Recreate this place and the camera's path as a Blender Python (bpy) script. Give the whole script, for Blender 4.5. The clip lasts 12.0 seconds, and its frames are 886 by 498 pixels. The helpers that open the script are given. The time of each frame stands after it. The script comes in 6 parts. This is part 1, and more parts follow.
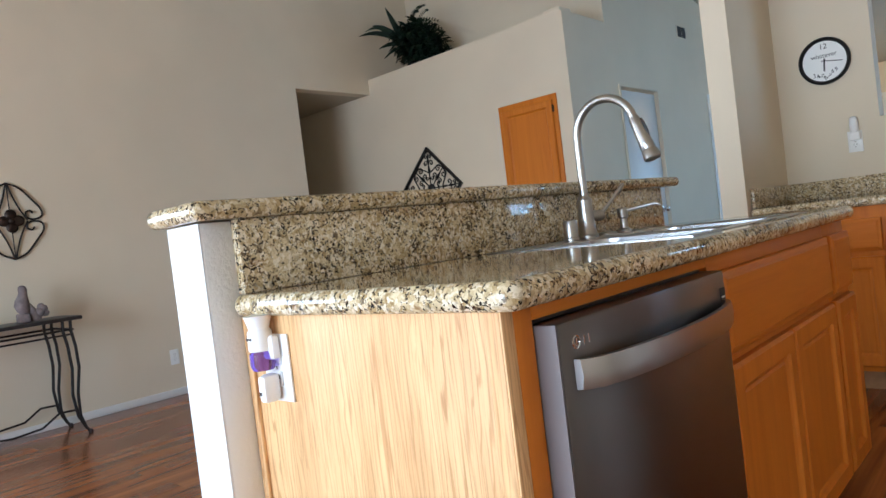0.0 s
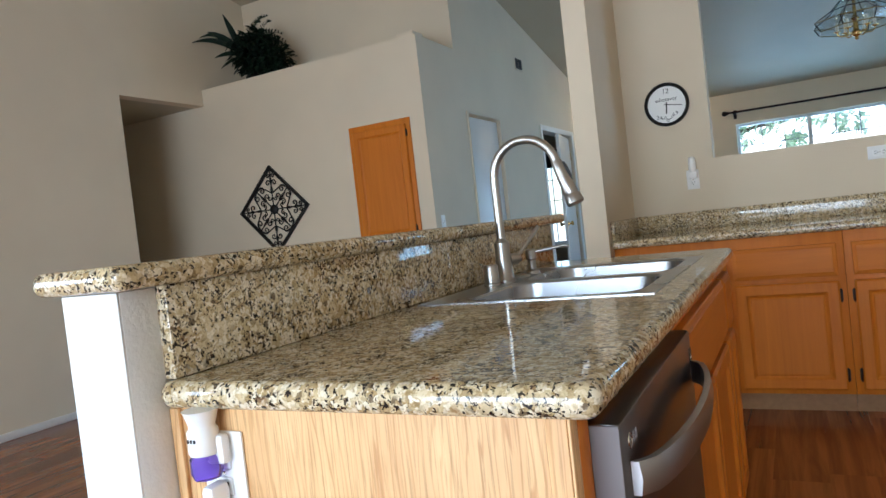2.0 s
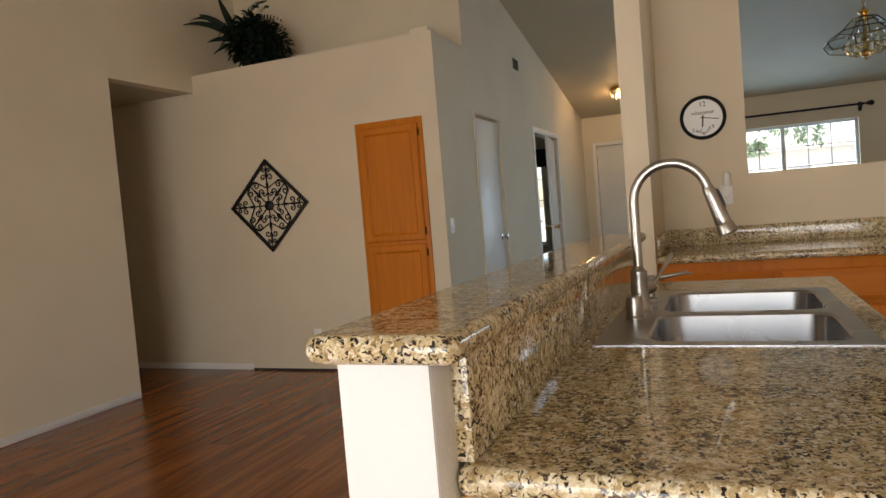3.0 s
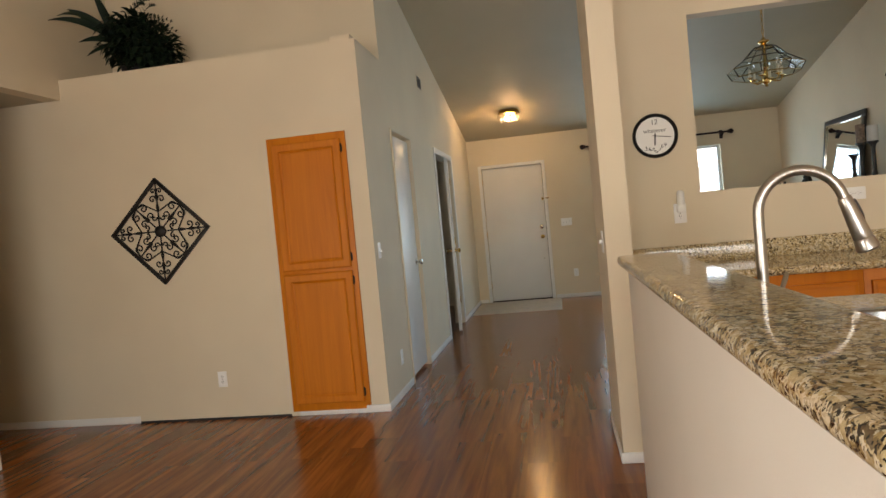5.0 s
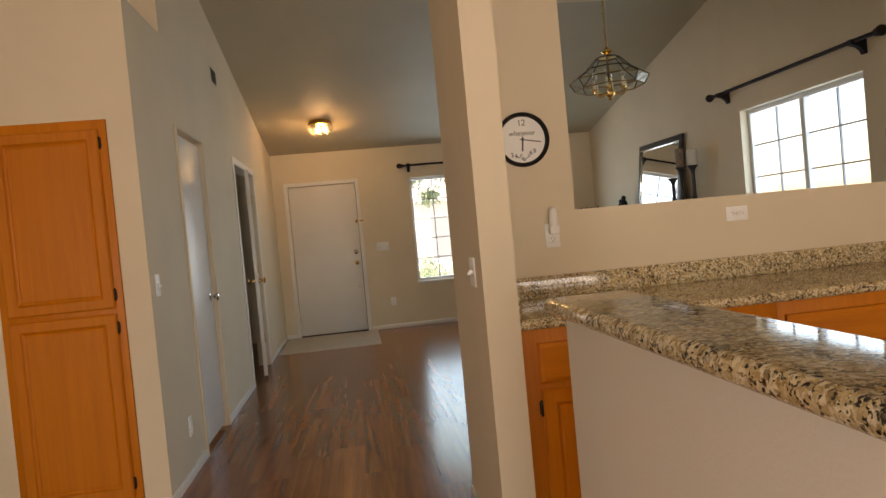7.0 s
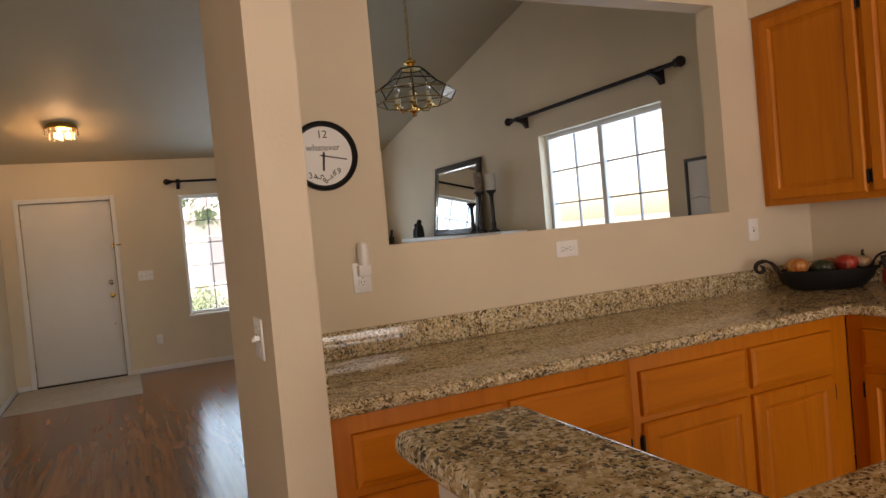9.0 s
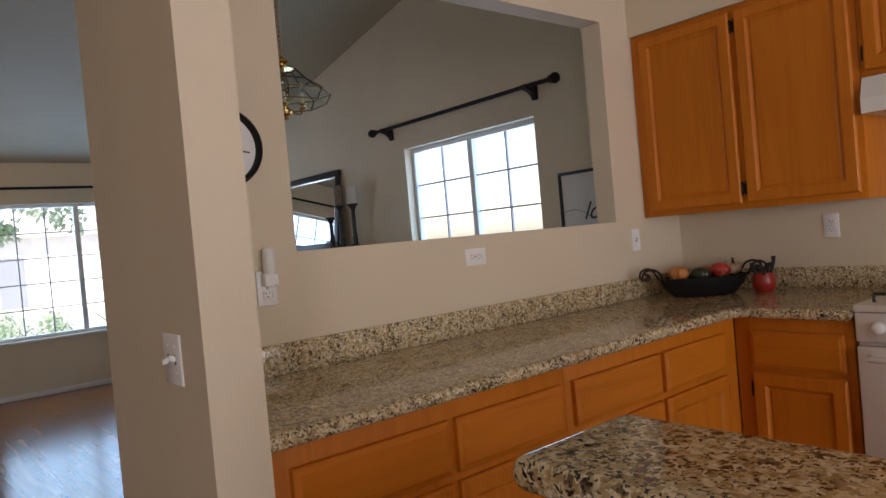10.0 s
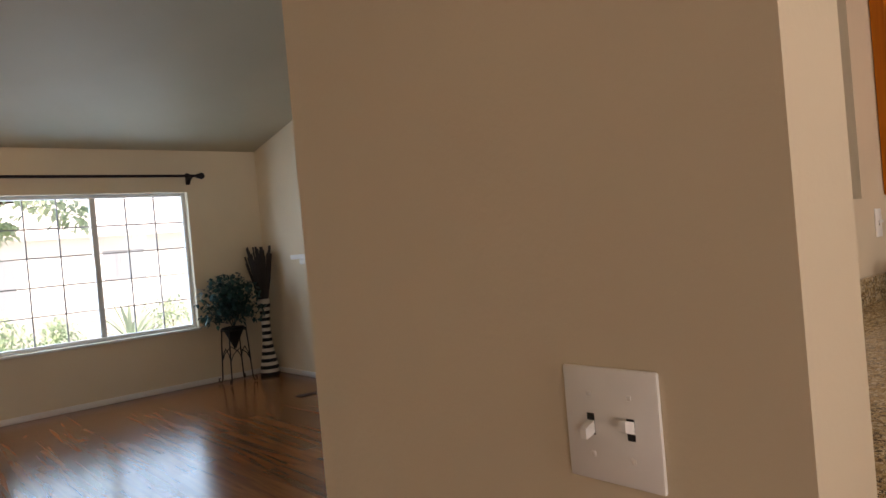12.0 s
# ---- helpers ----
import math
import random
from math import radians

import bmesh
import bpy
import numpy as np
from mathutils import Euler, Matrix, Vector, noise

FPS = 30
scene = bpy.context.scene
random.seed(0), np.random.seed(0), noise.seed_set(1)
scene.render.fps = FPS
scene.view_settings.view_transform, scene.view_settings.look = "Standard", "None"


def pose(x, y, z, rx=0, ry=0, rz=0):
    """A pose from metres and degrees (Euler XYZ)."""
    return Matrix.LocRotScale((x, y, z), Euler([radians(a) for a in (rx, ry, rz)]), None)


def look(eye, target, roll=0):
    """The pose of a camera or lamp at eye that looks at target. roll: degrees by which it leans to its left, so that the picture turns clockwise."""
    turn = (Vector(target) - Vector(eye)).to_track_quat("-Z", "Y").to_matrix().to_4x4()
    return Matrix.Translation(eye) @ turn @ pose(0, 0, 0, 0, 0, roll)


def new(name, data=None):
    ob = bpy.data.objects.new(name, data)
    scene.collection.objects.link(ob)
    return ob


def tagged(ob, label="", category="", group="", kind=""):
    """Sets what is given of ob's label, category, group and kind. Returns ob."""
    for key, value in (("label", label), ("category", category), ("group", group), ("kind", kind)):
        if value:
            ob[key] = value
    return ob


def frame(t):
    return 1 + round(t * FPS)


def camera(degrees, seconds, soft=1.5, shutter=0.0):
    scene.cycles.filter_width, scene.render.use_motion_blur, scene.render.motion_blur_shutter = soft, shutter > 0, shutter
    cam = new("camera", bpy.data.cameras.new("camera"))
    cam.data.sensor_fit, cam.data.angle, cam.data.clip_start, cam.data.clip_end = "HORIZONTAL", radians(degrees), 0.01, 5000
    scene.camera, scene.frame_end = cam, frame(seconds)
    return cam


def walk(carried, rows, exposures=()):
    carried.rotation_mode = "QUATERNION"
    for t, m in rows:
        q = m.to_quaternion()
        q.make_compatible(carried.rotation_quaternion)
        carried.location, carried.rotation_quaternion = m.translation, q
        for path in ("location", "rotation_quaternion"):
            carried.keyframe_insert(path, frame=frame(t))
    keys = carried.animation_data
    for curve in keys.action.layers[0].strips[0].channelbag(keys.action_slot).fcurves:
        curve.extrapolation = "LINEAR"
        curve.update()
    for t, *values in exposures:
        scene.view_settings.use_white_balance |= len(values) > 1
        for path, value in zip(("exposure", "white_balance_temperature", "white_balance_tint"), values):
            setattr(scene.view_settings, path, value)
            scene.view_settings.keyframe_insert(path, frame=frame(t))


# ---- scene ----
cam = camera(65.9, 12.0)
PATH = [
    (0, (-0.038, 0.07, 0.978), (-1.394, 1.54, 0.933), -7.0),
    (0.5, (-0.032, 0.007, 0.935), (-1.337, 1.521, 0.864), -6.7),
    (1, (-0.114, 0.024, 0.916), (-1.311, 1.623, 0.817), -6.6),
    (1.5, (-0.21, 0.061, 0.998), (-1.222, 1.784, 0.929), -6.5),
    (2, (-0.353, 0.048, 1.093), (-1.272, 1.823, 1.027), -6.5),
    (2.5, (-0.619, -0.024, 1.178), (-1.467, 1.786, 1.116), -5.9),
    (2.7, (-0.735, -0.018, 1.201), (-1.537, 1.811, 1.1), -5.3),
    (4.3, (-1.381, -0.111, 1.265), (-2.007, 1.788, 1.2), -5.6),
    (4.5, (-1.451, -0.058, 1.263), (-1.991, 1.866, 1.192), -5.5),
    (5, (-1.578, 0.182, 1.26), (-1.911, 2.153, 1.191), -5.4),
    (5.5, (-1.694, 0.399, 1.263), (-1.869, 2.39, 1.196), -5.3),
    (6, (-1.777, 0.626, 1.267), (-1.724, 2.624, 1.2), -5.3),
    (6.5, (-1.796, 0.935, 1.271), (-1.596, 2.924, 1.21), -5.3),
    (6.7, (-1.798, 1.032, 1.265), (-1.57, 3.019, 1.208), -5.3),
    (8.3, (-1.668, 1.75, 1.321), (-1.324, 3.72, 1.285), -5.2),
    (8.5, (-1.652, 1.79, 1.34), (-1.183, 3.734, 1.29), -5.0),
    (9, (-1.677, 1.875, 1.349), (-0.826, 3.684, 1.295), -5.2),
    (9.5, (-1.79, 2.037, 1.347), (-0.621, 3.66, 1.301), -5.3),
    (10, (-1.853, 2.227, 1.319), (-0.574, 3.763, 1.282), -5.1),
    (10.5, (-1.882, 2.518, 1.317), (-0.573, 4.031, 1.288), -5.0),
    (11, (-1.932, 2.813, 1.286), (-0.619, 4.321, 1.263), -4.8),
    (11.5, (-1.952, 3.099, 1.288), (-0.641, 4.609, 1.273), -4.6),
    (12, (-1.898, 3.403, 1.291), (-0.59, 4.916, 1.269), -5.1),
]
EXPOSURES = [(0.0, 1.74, 5474, 9), (0.5, 1.27, 5720, 10), (1.0, 1.22, 5840, 10), (1.5, 1.23, 5860, 9), (2.0, 1.56, 5614, 8), (2.5, 1.17, 6438, 12), (4.3, 1.26, 8858, 22), (5.0, 1.53, 7900, 16), (5.5, 1.85, 7622, 14), (6.0, 1.68, 8652, 20), (6.5, 1.41, 9270, 23), (8.5, 1.13, 9270, 28), (9.5, 1.16, 7416, 27), (10.5, 0.91, 6695, 22), (11.5, 1.0, 7800, 26), (12.0, 1.24, 8250, 27)]
walk(cam, [(t, look(eye, target, roll)) for t, eye, target, roll in PATH], EXPOSURES)

# ---- world and light ----
world = bpy.data.worlds.new("sky")
scene.world = world
world.use_nodes = True
wn = world.node_tree.nodes
sky = wn.new("ShaderNodeTexSky")
sky.sky_type = "NISHITA"
sky.sun_disc = False
sky.sun_elevation = radians(48)
sky.sun_rotation = radians(215)
world.node_tree.links.new(sky.outputs[0], wn["Background"].inputs[0])
wn["Background"].inputs[1].default_value = 0.15

sun_data = bpy.data.lights.new("sun", "SUN")
sun_data.energy, sun_data.angle, sun_data.color = 5.0, radians(0.5), (1.0, 0.97, 0.92)
sun = new("sun", sun_data)
sun.matrix_world = look((-7, -10, 14), (0, 0, 0))


def window_light(name, m, sx, sy, power, colour):
    """Daylight or added fill that stands in an opening, shining along the pose's -z."""
    d = bpy.data.lights.new(name, "AREA")
    d.shape, d.size, d.size_y, d.energy, d.color = "RECTANGLE", sx, sy, power, colour
    o = new(name, d)
    o.matrix_world = m
    return o


DAY = (0.80, 0.90, 1.0)
SHADE_DAY = (0.38, 0.68, 1.0)
window_light("daylight_front", pose(-0.07, 10.80, 1.34, -90, 0, 0), 1.8, 1.4, 16, SHADE_DAY)
window_light("daylight_dining", pose(1.82, 6.09, 1.4, 90, 0, 90), 1.4, 1.4, 11, SHADE_DAY)
window_light("daylight_patio", pose(-1.35, -3.35, 1.15, 90, 0, 0), 3.0, 2.1, 54, DAY)
# Added fill lamp from the unseen west side, brightening the half wall and floor.
window_light("fill_west", pose(-5.3, -1.6, 1.4, 90, 0, -90), 2.0, 1.4, 26, DAY)
window_light("daylight_bedroom", pose(-3.7, 10.80, 1.4, -90, 0, 0), 1.0, 1.1, 2.5, SHADE_DAY)


# ---- materials ----
def material(name, rough=0.5, metal=0.0, colour=(0.5, 0.5, 0.5)):
    m = bpy.data.materials.new(name)
    m.use_nodes = True
    b = m.node_tree.nodes["Principled BSDF"]
    b.inputs["Roughness"].default_value = rough
    b.inputs["Metallic"].default_value = metal
    b.inputs["Base Color"].default_value = (*colour, 1)
    return m


class Nodes:
    """Short names for the nodes of one material."""

    def __init__(self, m):
        self.t, self.b = m.node_tree, m.node_tree.nodes["Principled BSDF"]

    def add(self, kind, **inputs):
        n = self.t.nodes.new("ShaderNode" + kind)
        for k, v in inputs.items():
            n.inputs[k.replace("_", " ")].default_value = v
        return n

    def link(self, a, b):
        self.t.links.new(a, b)

    def coords(self, scale=(1, 1, 1), vary=0.0):
        tc, mp = self.add("TexCoord"), self.add("Mapping")
        mp.inputs["Scale"].default_value = scale
        self.link(tc.outputs["Object"], mp.inputs["Vector"])
        if vary:
            oi = self.add("ObjectInfo")
            mul = self.add("Math")
            mul.operation = "MULTIPLY"
            mul.inputs[1].default_value = vary
            self.link(oi.outputs["Random"], mul.inputs[0])
            self.link(mul.outputs[0], mp.inputs["Location"])
        return mp.outputs[0]

    def noise(self, vec, scale, detail=4.0, rough=0.55, distortion=0.0):
        n = self.add("TexNoise", Scale=scale, Detail=detail, Roughness=rough, Distortion=distortion)
        self.link(vec, n.inputs["Vector"])
        return n.outputs[0]

    def ramp(self, fac, stops, interp="LINEAR"):
        r = self.add("ValToRGB")
        r.color_ramp.interpolation = interp
        e = r.color_ramp.elements
        while len(e) < len(stops):
            e.new(0.5)
        for q, (p, c) in zip(e, stops):
            q.position, q.color = p, (*c, 1)
        self.link(fac, r.inputs[0])
        return r.outputs[0]

    def mix(self, fac, a, b, mode="MIX"):
        x = self.add("Mix")
        x.data_type, x.blend_type = "RGBA", mode
        for s, v in ((x.inputs[0], fac), (x.inputs[6], a), (x.inputs[7], b)):
            if isinstance(v, (int, float)):
                s.default_value = v
            elif isinstance(v, tuple):
                s.default_value = (*v, 1)
            else:
                self.link(v, s)
        return x.outputs[2]

    def bump(self, height, strength, distance=0.002):
        n = self.add("Bump", Strength=strength, Distance=distance)
        self.link(height, n.inputs["Height"])
        self.link(n.outputs[0], self.b.inputs["Normal"])

    def base(self, c):
        self.link(c, self.b.inputs["Base Color"])

    def rough(self, fac, lo, hi):
        r = self.add("MapRange")
        r.inputs["To Min"].default_value, r.inputs["To Max"].default_value = lo, hi
        self.link(fac, r.inputs[0])
        self.link(r.outputs[0], self.b.inputs["Roughness"])


def paint(name, colour, rough=0.75, peel=0.35):
    """Wall paint over an orange-peel texture, with faint unevenness."""
    m = material(name, rough)
    n = Nodes(m)
    v = n.coords()
    big = n.noise(v, 1.1, 3)
    dark = tuple(c * 0.93 for c in colour)
    n.base(n.ramp(big, [(0.35, dark), (0.65, colour)]))
    n.rough(n.noise(v, 3, 2), rough - 0.08, rough + 0.08)
    n.bump(n.noise(v, 110, 3), peel, 0.0015)
    return m


def wood(name, dark, light, axis="z", rough=0.5, ring=1.0, coat=0.04, pore=0.08):
    """Stained oak with grain along one axis: broad figure, fine pores."""
    m = material(name, rough)
    n = Nodes(m)
    s = {"x": (0.06, 1, 1), "y": (1, 0.06, 1), "z": (1, 1, 0.06)}[axis]
    v = n.coords(s, 7.0)
    figure = n.noise(v, 14 * ring, 5, 0.6, 1.6)
    pores = n.noise(n.coords(tuple(a if a == 1 else 0.03 for a in s), 3.0), 220, 3, 0.7)
    blotch = n.noise(n.coords((1, 1, 1), 5.0), 2.2, 3)
    mid = tuple((a + b) / 2 for a, b in zip(dark, light))
    c = n.ramp(figure, [(0.3, dark), (0.48, mid), (0.7, light)])
    c = n.mix(n.ramp(pores, [(0.36, (pore, pore, pore)), (0.5, (0, 0, 0))]), c, tuple(a * 0.6 for a in dark))
    c = n.mix(0.22, c, n.ramp(blotch, [(0.3, dark), (0.7, light)]))
    n.base(c)
    n.rough(blotch, rough - 0.06, rough + 0.1)
    n.b.inputs["Coat Weight"].default_value = coat
    n.b.inputs["Specular IOR Level"].default_value = 0.3
    n.b.inputs["Coat Roughness"].default_value = 0.25
    n.bump(pores, 0.12, 0.0006)
    return m


def veneer(name, dark, light):
    """Pale flat-cut oak: cathedral rings as contours of a stretched field, and fine pores."""
    m = material(name, 0.42)
    n = Nodes(m)
    v = n.coords((1, 1, 0.10))
    field = n.noise(v, 9.0, 4, 0.6, 0.4)
    xyz = n.add("SeparateXYZ")
    n.link(v, xyz.inputs[0])
    along = n.add("Math")
    along.operation = "MULTIPLY_ADD"
    along.inputs[1].default_value = 9.0
    n.link(xyz.outputs[0], along.inputs[0])
    n.link(field, along.inputs[2])
    mul = n.add("Math")
    mul.operation = "MULTIPLY"
    mul.inputs[1].default_value = 62.0
    n.link(along.outputs[0], mul.inputs[0])
    wave = n.add("Math")
    wave.operation = "SINE"
    n.link(mul.outputs[0], wave.inputs[0])
    lines = n.ramp(wave.outputs[0], [(0.62, (0, 0, 0)), (0.97, (0.72, 0.72, 0.72))])
    fade = n.ramp(n.noise(v, 9, 3), [(0.35, (0.35, 0.35, 0.35)), (0.62, (1, 1, 1))])
    rings = n.mix(1.0, lines, fade, "MULTIPLY")
    pores = n.noise(n.coords((1, 1, 0.03)), 240, 3, 0.7)
    streak = n.noise(v, 22, 4, 0.6, 0.6)
    c = n.ramp(streak, [(0.3, tuple((p + q) / 2 for p, q in zip(dark, light))), (0.7, light)])
    c = n.mix(rings, c, dark)
    c = n.mix(n.ramp(pores, [(0.36, (0.45, 0.45, 0.45)), (0.5, (0, 0, 0))]), c, tuple(p * 0.7 for p in dark))
    n.base(c)
    n.rough(streak, 0.36, 0.5)
    n.b.inputs["Specular IOR Level"].default_value = 0.22
    n.bump(pores, 0.12, 0.0006)
    return m


def granite(name):
    """Polished beige granite: cream and tan crystals between dark brown and black flecks."""
    m = material(name, 0.06)
    n = Nodes(m)
    v = n.coords((1, 1, 1))
    shift = n.add("TexNoise", Scale=95.0, Detail=4.0)
    n.link(v, shift.inputs["Vector"])
    warped = n.add("VectorMath")
    warped.operation = "MULTIPLY_ADD"
    warped.inputs[1].default_value = (0.020, 0.020, 0.020)
    n.link(shift.outputs["Color"], warped.inputs[0])
    n.link(v, warped.inputs[2])
    w = warped.outputs[0]

    def crystals(scale):
        c = n.add("TexVoronoi", Scale=scale)
        n.link(w, c.inputs["Vector"])
        one = n.add("SeparateColor")
        n.link(c.outputs["Color"], one.inputs[0])
        return one.outputs[0], one.outputs[1]

    big, big2 = crystals(120.0)
    small, small2 = crystals(260.0)
    drift = n.noise(v, 16, 3)
    cream = n.ramp(big, [(0.0, (0.39, 0.275, 0.125)), (0.25, (0.57, 0.44, 0.24)), (0.55, (0.68, 0.56, 0.345)), (0.85, (0.80, 0.71, 0.52))])
    tone = n.ramp(small2, [(0.0, (0.62, 0.57, 0.50)), (0.6, (1, 1, 1))])
    c = n.mix(0.85, cream, tone, "MULTIPLY")
    gate = n.add("Math")
    gate.operation = "MULTIPLY_ADD"
    gate.inputs[1].default_value = 0.6
    n.link(drift, gate.inputs[0])
    n.link(big2, gate.inputs[2])
    c = n.mix(n.ramp(gate.outputs[0], [(0.33, (0.9, 0.9, 0.9)), (0.43, (0, 0, 0))]), c, (0.12, 0.078, 0.040))
    gate2 = n.add("Math")
    gate2.operation = "MULTIPLY_ADD"
    gate2.inputs[1].default_value = 0.8
    n.link(drift, gate2.inputs[0])
    n.link(small, gate2.inputs[2])
    c = n.mix(n.ramp(gate2.outputs[0], [(0.55, (1, 1, 1)), (0.61, (0, 0, 0))]), c, (0.022, 0.017, 0.014))
    rust = n.ramp(n.noise(v, 40, 3, 0.6, 1.0), [(0.62, (0, 0, 0)), (0.72, (0.5, 0.5, 0.5))])
    c = n.mix(rust, c, (0.30, 0.15, 0.06))
    n.base(c)
    n.rough(small, 0.035, 0.075)
    n.b.inputs["Specular IOR Level"].default_value = 0.5
    return m


def laminate(name, random_node):
    """Dark red-brown walnut laminate, one board after another with its own tone."""
    m = material(name, 0.3)
    n = Nodes(m)
    tc = n.add("TexCoord")
    seed = n.add(random_node)
    rnd = seed.outputs["Random"] if random_node == "ObjectInfo" else seed.outputs["Random Per Island"]
    mul = n.add("Math")
    mul.operation = "MULTIPLY"
    mul.inputs[1].default_value = 31.0
    n.link(rnd, mul.inputs[0])
    mp = n.add("Mapping")
    mp.inputs["Scale"].default_value = (1, 0.055, 1)
    n.link(tc.outputs["Object"], mp.inputs["Vector"])
    n.link(mul.outputs[0], mp.inputs["Location"])
    v = mp.outputs[0]
    figure = n.noise(v, 11, 4, 0.55, 1.1)
    streak = n.noise(v, 30, 4, 0.6, 0.8)
    c = n.ramp(figure, [(0.28, (0.15, 0.045, 0.014)), (0.45, (0.26, 0.082, 0.023)), (0.58, (0.35, 0.118, 0.032)), (0.78, (0.44, 0.165, 0.048))])
    c = n.mix(n.ramp(streak, [(0.34, (0.28, 0.28, 0.28)), (0.54, (0, 0, 0))]), c, (0.07, 0.021, 0.008))
    tone = n.ramp(rnd, [(0.0, (0.80, 0.79, 0.78)), (1.0, (1.0, 0.98, 0.97))])
    n.base(n.mix(1.0, c, tone, "MULTIPLY"))
    n.rough(n.noise(v, 2, 2), 0.17, 0.23)
    return m


def brushed(name, colour, rough, axis=(1, 1, 1)):
    m = material(name, rough, 1.0, colour)
    n = Nodes(m)
    g = n.noise(n.coords(axis), 60, 2)
    n.rough(g, rough - 0.04, rough + 0.06)
    n.bump(g, 0.004, 0.0002)
    return m


def rough_plain(name, colour, rough=0.5, metal=0.0, spread=0.12, scale=30, relief=0.1):
    """A plain coating with slight mottling and relief."""
    m = material(name, rough, metal)
    n = Nodes(m)
    g = n.noise(n.coords((1, 1, 1), 4.0), scale, 4)
    n.base(n.ramp(g, [(0.3, tuple(c * (1 - spread) for c in colour)), (0.7, tuple(min(1, c * (1 + spread)) for c in colour))]))
    n.rough(g, max(0.02, rough - 0.06), rough + 0.06)
    n.bump(g, relief, 0.001)
    return m


def glass(name, tint=(1, 1, 1), rough=0.0):
    m = material(name, rough, 0.0, tint)
    b = m.node_tree.nodes["Principled BSDF"]
    b.inputs["Transmission Weight"].default_value = 1.0
    b.inputs["IOR"].default_value = 1.45
    return m


def thin_glass(name):
    """A window pane: mostly clear, with a faint gloss."""
    m = bpy.data.materials.new(name)
    m.use_nodes = True
    t = m.node_tree
    t.nodes.clear()
    out, tr, gl, mx, lw = (t.nodes.new("ShaderNode" + k) for k in ("OutputMaterial", "BsdfTransparent", "BsdfGlossy", "MixShader", "Value"))
    tr.inputs[0].default_value = (0.95, 0.97, 0.97, 1)
    gl.inputs["Roughness"].default_value = 0.02
    lw.outputs[0].default_value = 0.05
    t.links.new(lw.outputs[0], mx.inputs[0])
    t.links.new(tr.outputs[0], mx.inputs[1])
    t.links.new(gl.outputs[0], mx.inputs[2])
    t.links.new(mx.outputs[0], out.inputs[0])
    return m


def glow(name, colour, strength):
    m = material(name, 0.4, 0, colour)
    b = m.node_tree.nodes["Principled BSDF"]
    b.inputs["Emission Color"].default_value = (*colour, 1)
    b.inputs["Emission Strength"].default_value = strength
    return m


def leafy(name, dark, light, rough=0.45):
    m = material(name, rough)
    n = Nodes(m)
    g = n.add("NewGeometry")
    c = n.ramp(g.outputs["Random Per Island"], [(0.0, dark), (1.0, light)])
    n.base(n.mix(0.4, c, n.ramp(n.noise(n.coords(), 25, 3), [(0.3, dark), (0.7, light)])))
    return m


WALL = paint("wall_paint", (0.735, 0.638, 0.482))
# Ceiling colour set darker than the walls, to hold the dimmer light up there.
CEIL = paint("dimmed_ceiling_paint", (0.47, 0.415, 0.30), 0.6, 0.5)
TRIM = paint("white_trim_paint", (0.80, 0.79, 0.76), 0.4, 0.06)
HALFPAINT = paint("pale_half_wall_paint", (0.80, 0.745, 0.655), 0.7, 0.5)
# Whiter copy of the half wall's paint, with the daylight put into its colour.
ENDPAINT = paint("daylit_knockdown_paint", (0.80, 0.79, 0.76), 0.5, 0.9)
DOORW = paint("white_door_paint", (0.76, 0.75, 0.72), 0.36, 0.08)
OAK = wood("honey_oak", (0.51, 0.141, 0.006), (0.65, 0.205, 0.012))
OAKX = wood("honey_oak_across", (0.51, 0.141, 0.006), (0.65, 0.205, 0.012), "x")
OAKY = wood("honey_oak_along", (0.51, 0.141, 0.006), (0.65, 0.205, 0.012), "y")
OAKEND = veneer("pale_oak_veneer", (0.50, 0.24, 0.085), (0.86, 0.56, 0.27))
TOEKICK = rough_plain("toe_kick_board", (0.32, 0.17, 0.07), 0.6)
GRANITE = granite("beige_granite")
BOARD = laminate("walnut_laminate", "ObjectInfo")
BOARDS = laminate("walnut_laminate_rest", "NewGeometry")
UNDER = rough_plain("underlay", (0.02, 0.012, 0.008), 0.9)
STEEL = rough_plain("satin_stainless", (0.44, 0.44, 0.445), 0.28, 1.0, 0.04, 2, 0.0)
STEELH = rough_plain("satin_stainless_handle", (0.42, 0.40, 0.385), 0.3, 1.0, 0.04, 2, 0.0)
NICKEL = brushed("brushed_nickel", (0.43, 0.41, 0.38), 0.3)
DISHW = rough_plain("dark_stainless", (0.185, 0.172, 0.165), 0.33, 1.0, 0.05, 2, 0.0)
grain = Nodes(DISHW)
along = grain.add("Tangent")
along.direction_type, along.axis = "RADIAL", "Z"
grain.link(along.outputs[0], grain.b.inputs["Tangent"])
grain.b.inputs["Anisotropic"].default_value = 0.85
grain.b.inputs["Anisotropic Rotation"].default_value = 0.25
DARKSIDE = rough_plain("dark_painted_steel", (0.20, 0.175, 0.17), 0.5, 0.3, 0.05, 3, 0.0)
DARKTRIM = rough_plain("dark_plastic", (0.03, 0.03, 0.032), 0.4)
IRON = rough_plain("black_wrought_iron", (0.014, 0.012, 0.011), 0.45, 0.4, 0.3, 60, 0.3)
BRONZE = rough_plain("oil_rubbed_bronze", (0.035, 0.022, 0.016), 0.4, 0.7, 0.3, 50)
BRASS = rough_plain("polished_brass", (0.72, 0.48, 0.17), 0.18, 1.0, 0.1, 20, 0.02)
OLDBRASS = rough_plain("dark_antique_brass", (0.26, 0.17, 0.06), 0.3, 1.0, 0.2, 20, 0.02)
